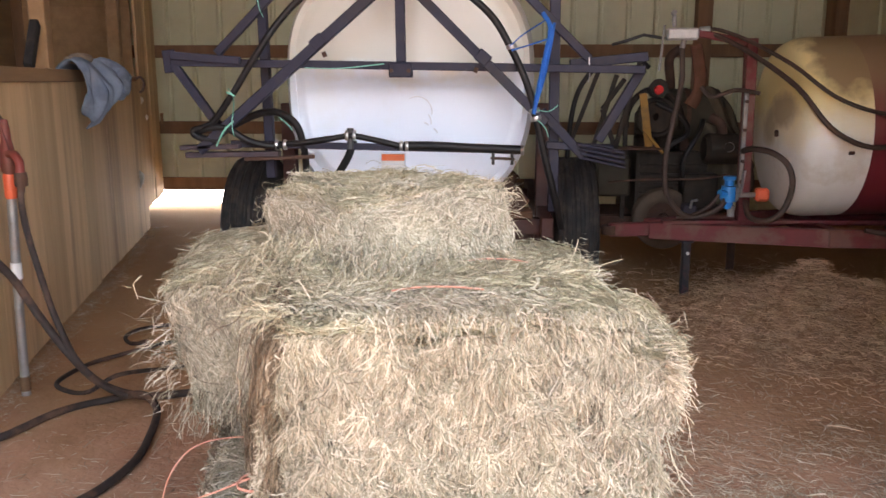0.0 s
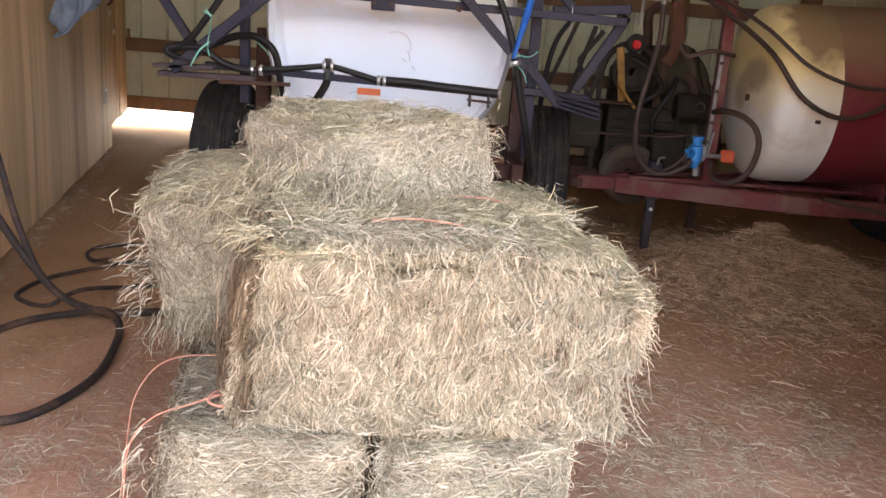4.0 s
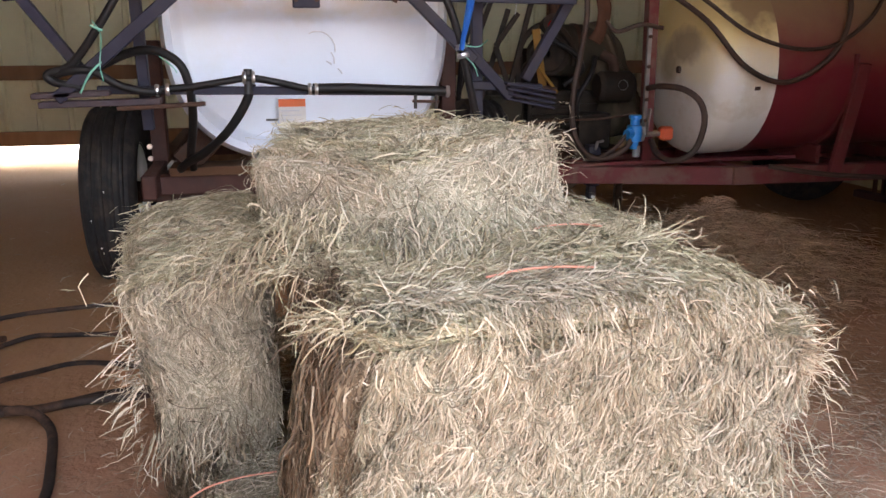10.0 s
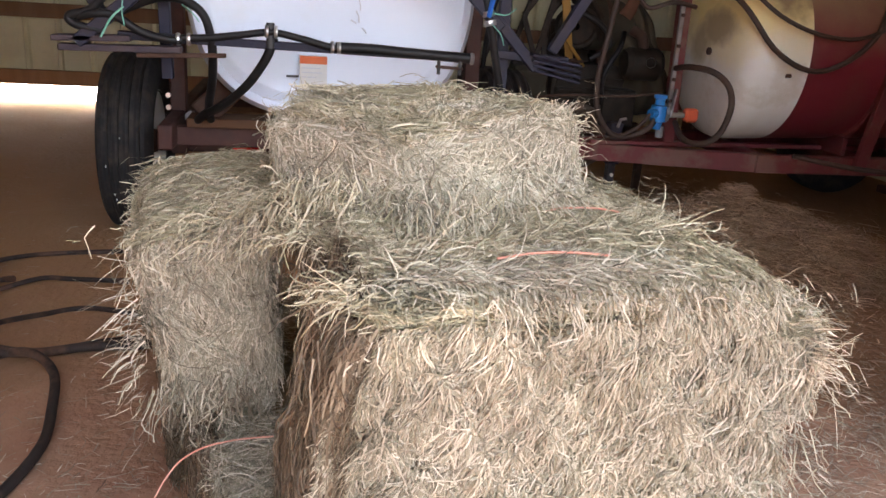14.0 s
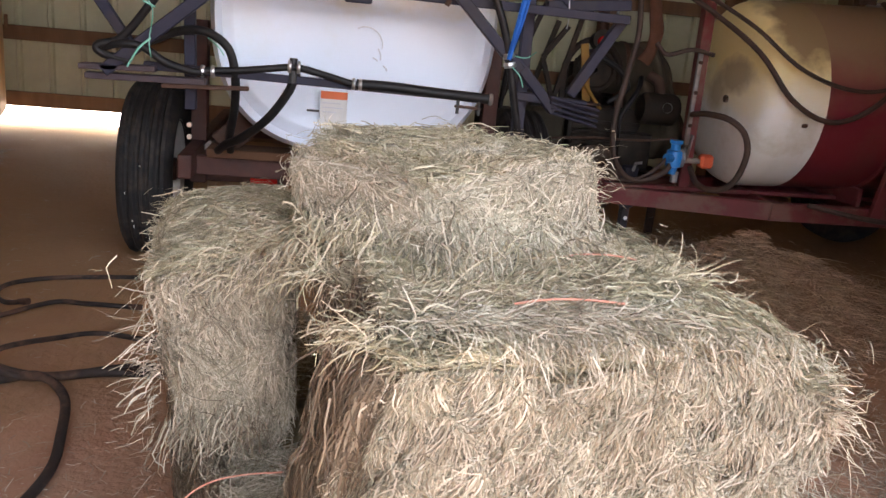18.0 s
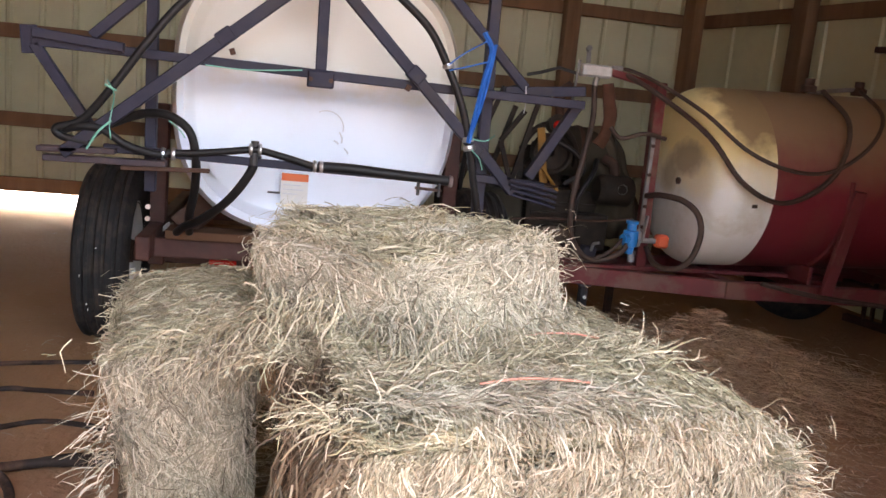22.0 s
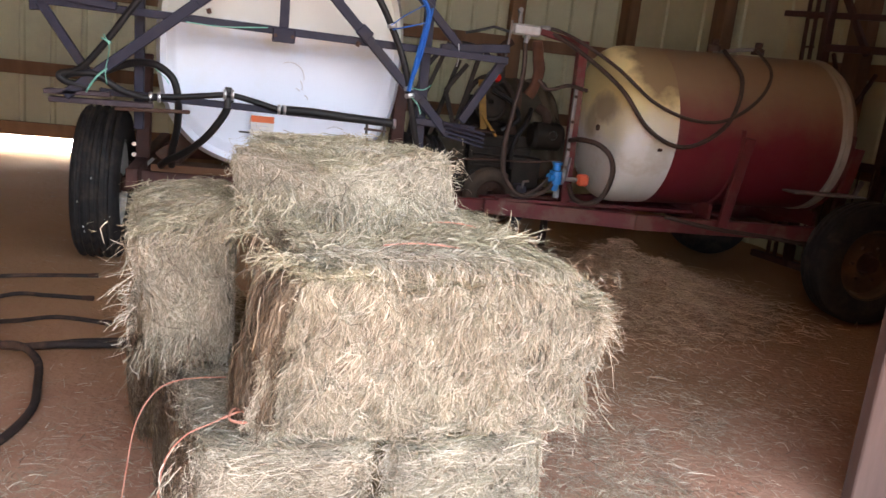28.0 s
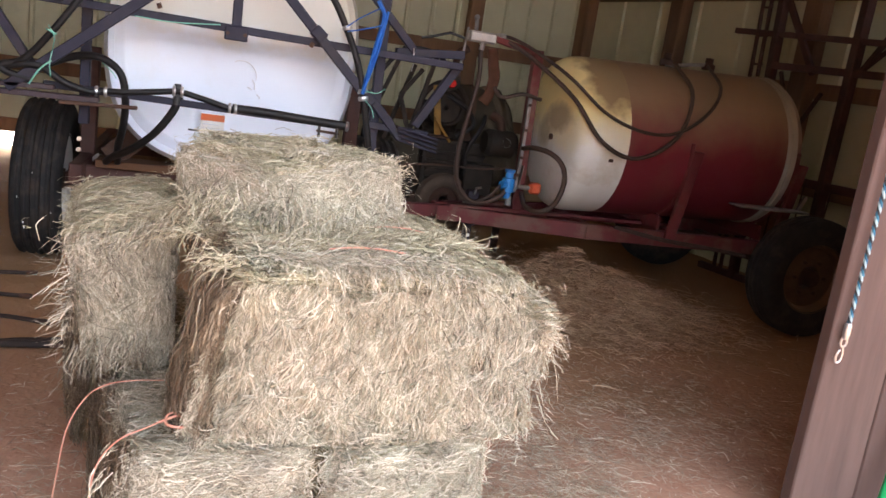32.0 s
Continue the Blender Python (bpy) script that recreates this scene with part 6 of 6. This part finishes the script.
floor_hose("water_hose", [(-1.868, 3.536, 1.03), (-1.855, 3.50, 0.93), (-1.80, 3.43, 0.80), (-1.75, 3.40, 0.65), (-1.70, 3.40, 0.45), (-1.62, 3.41, 0.24), (-1.50, 3.46, 0.09), (-1.36, 3.55, 0.028), (-1.15, 3.66, 0.022), (-0.85, 3.72, 0.022), (-0.5, 3.9, 0.022)],
           0.016, "black rubber water hose from the hydrant to the floor")
floor_hose("suction_hose", [(-1.955, 2.72, 0.03), (-1.97, 2.75, 0.3), (-1.965, 2.80, 0.75), (-1.95, 2.95, 0.93), (-1.90, 3.15, 0.84), (-1.84, 3.32, 0.66), (-1.76, 3.38, 0.46), (-1.66, 3.40, 0.29), (-1.55, 3.45, 0.13), (-1.40, 3.53, 0.04), (-1.2, 3.60, 0.03), (-0.95, 3.62, 0.03), (-0.5, 3.75, 0.03)],
           0.020, "thick black suction hose sagging from the partition", 110)
floor_hose("suction_hose", [(-2.0, 2.75, 0.028), (-1.9, 2.95, 0.028), (-1.80, 3.10, 0.028), (-1.70, 3.36, 0.028), (-1.54, 3.51, 0.028), (-1.37, 3.46, 0.075), (-1.25, 3.33, 0.06), (-1.20, 3.12, 0.03), (-1.17, 2.88, 0.028), (-1.22, 2.62, 0.028), (-1.33, 2.49, 0.028), (-1.55, 2.52, 0.028), (-1.78, 2.55, 0.028)],
           0.019, "thick black hose coiled on the clay floor", 110)
floor_hose("garden_hose", [(-1.05, 3.95, 0.016), (-1.30, 4.02, 0.016), (-1.45, 3.96, 0.016), (-1.58, 3.70, 0.075), (-1.70, 3.62, 0.016), (-1.83, 3.65, 0.016), (-1.91, 3.76, 0.016), (-1.88, 4.0, 0.016), (-1.78, 4.16, 0.016), (-1.60, 4.38, 0.016), (-1.45, 4.38, 0.016), (-1.2, 4.35, 0.016)],
           0.013, "thin black garden hose looped on the floor")
floor_hose("garden_hose", [(-1.25, 4.80, 0.016), (-1.5, 4.77, 0.016), (-1.72, 4.72, 0.016), (-1.86, 4.62, 0.016), (-1.88, 4.48, 0.016), (-1.80, 4.36, 0.016), (-1.68, 4.30, 0.045)], 0.013, "thin black garden hose looped on the floor")


def jacket_mesh():
    """Cloth bunched over a rail: folds gathered at the rail, hanging to a blunt tip and bulging outward."""
    bm = bmesh.new()
    nu, nv = 36, 34
    grid = []
    for i in range(nu + 1):
        u = i / nu
        row = []
        for j in range(nv + 1):
            v = j / nv
            if v < 0.3:
                # over the rail, from behind it
                k = v / 0.3
                s, off, z = (u - 0.5) * 0.62, -0.14 + 0.19 * k, 1.42 + 0.165 * math.sin(k * 1.75)
            else:
                k = (v - 0.3) / 0.7
                s = (u - 0.5) * 0.62 * (1 - 0.72 * k ** 1.3) - 0.05 * k
                off = 0.05 + (0.05 + 0.20 * u) * math.sin(math.pi * min(1.0, 0.08 + 0.85 * k))
                z = 1.575 - 0.42 * k * (1 - 0.4 * abs(2 * u - 0.9) ** 1.5)
            fold = (0.020 * math.sin(u * 19 + 2.5 * v) + 0.014 * math.sin(u * 33 - 4 * v)) * min(1, 0.3 + v) + 0.035 * noise.noise((u * 3.1, v * 3.0, 4.0))
            row.append(bm.verts.new((s + 0.02 * noise.noise((u * 4, v * 4, 7)), -off - fold, z + 0.025 * noise.noise((u * 5, v * 5, 1)))))
        grid.append(row)
    for p, q in zip(grid, grid[1:]):
        for j in range(nv):
            bm.faces.new((p[j], q[j], q[j + 1], p[j + 1]))
    return bm


jacket = thing("jacket", "faded blue denim jacket slung over the partition rail", "jacket")
jacket.matrix_world = WEST @ Matrix.Translation((2.98, -0.02, 0.0))
cloth = smooth(part("body", jacket_mesh(), DENIM, jacket), 80)
sol = cloth.modifiers.new("thickness", "SOLIDIFY")
sol.thickness = 0.012
sleeve = part("sleeve", tube([(0.24, -0.02, 1.57), (0.26, -0.14, 1.55), (0.24, -0.23, 1.49), (0.16, -0.25, 1.42), (0.08, -0.24, 1.36)], [0.045, 0.06, 0.062, 0.06, 0.045], 14, 20), DENIM, jacket, "bunched denim sleeve")
smooth(sleeve, 60)
COLLAR = material("tan_corduroy", (0.36, 0.29, 0.21), 0.9, vary=(0.27, 0.21, 0.15), scale=20, bump=0.002, bump_scale=150)
collar = part("collar", tube([(-0.25, 0.0, 1.585), (-0.12, -0.04, 1.60), (0.02, -0.06, 1.60), (0.15, -0.05, 1.60)], [0.022, 0.034, 0.036, 0.022], 8, 16), COLLAR, jacket, "brown corduroy collar")
smooth(collar, 60)

# rope with a snap hook on the door post
ROPE = material("blue_and_white_rope", (0.01, 0.075, 0.16), 0.7, vary=(0.03, 0.20, 0.30), scale=70, bump=0.001, bump_scale=200)
DARK_ROPE = material("black_rope_yarn", (0.012, 0.014, 0.016), 0.8, vary=(0.03, 0.04, 0.045), scale=70, bump=0.001, bump_scale=200)
PALE_BLUE = material("pale_blue_rope", (0.30, 0.46, 0.52), 0.7, vary=(0.45, 0.6, 0.62), scale=70, bump=0.001, bump_scale=200)
rope = thing("lead_rope", "blue and white braided lead rope with a snap hook", "rope", (1.812, 2.05, 0.06))
for k in range(3):
    pts = []
    for i in range(241):
        t = i / 240
        a = t * 130 + k * 2.094
        pts.append((0.012 + 0.004 * math.cos(a) - 0.01 * t, 0.004 * math.sin(a) - 0.012, 1.75 - t * 1.02))
    part("strand", tube(pts, 0.0045, 6), (PALE_BLUE, ROPE, DARK_ROPE)[k], rope)
part("ferrule", lathe([(0.011, 0.70), (0.014, 0.72), (0.013, 0.75), (0.01, 0.76)], 12, Matrix.Translation((0.002, -0.012, 0)), None, True), CHROME, rope)
ring = [(0.0 + 0.013 * math.cos(a), -0.012, 0.69 + 0.018 * math.sin(a)) for a in [radians(k) for k in range(0, 361, 20)]]
part("swivel", tube(ring, 0.004, 6), CHROME, rope)
hook = [(0.0, -0.012, 0.675), (0.005, -0.012, 0.655), (0.006, -0.012, 0.635), (0.001, -0.012, 0.618), (-0.010, -0.012, 0.613), (-0.017, -0.012, 0.622), (-0.017, -0.012, 0.642), (-0.008, -0.012, 0.660)]
part("snap_hook", tube(hook, 0.004, 7, 24), CHROME, rope, "shiny metal snap hook")

# bright green pole beside the door boards
GREEN = material("bright_green_plastic", (0.01, 0.42, 0.13), 0.4, vary=(0.02, 0.5, 0.18), scale=8)
pole = thing("green_pole", "bright green plastic pole leaning on the door boards", "pole", (2.10, 1.97, 0))
smooth(part("shaft", tube([(0, 0, 0.03), (0.06, 0.03, 0.35), (0.12, 0.06, 0.75)], 0.024, 14, 12), GREEN, pole), 60)
smooth(part("foot_cap", tube([(-0.005, -0.002, 0.0), (0, 0, 0.04)], 0.028, 14), HOSE, pole), 40)
smooth(part("grip", tube([(0.12, 0.06, 0.74), (0.135, 0.066, 0.84)], 0.02, 14), HOSE, pole), 40)
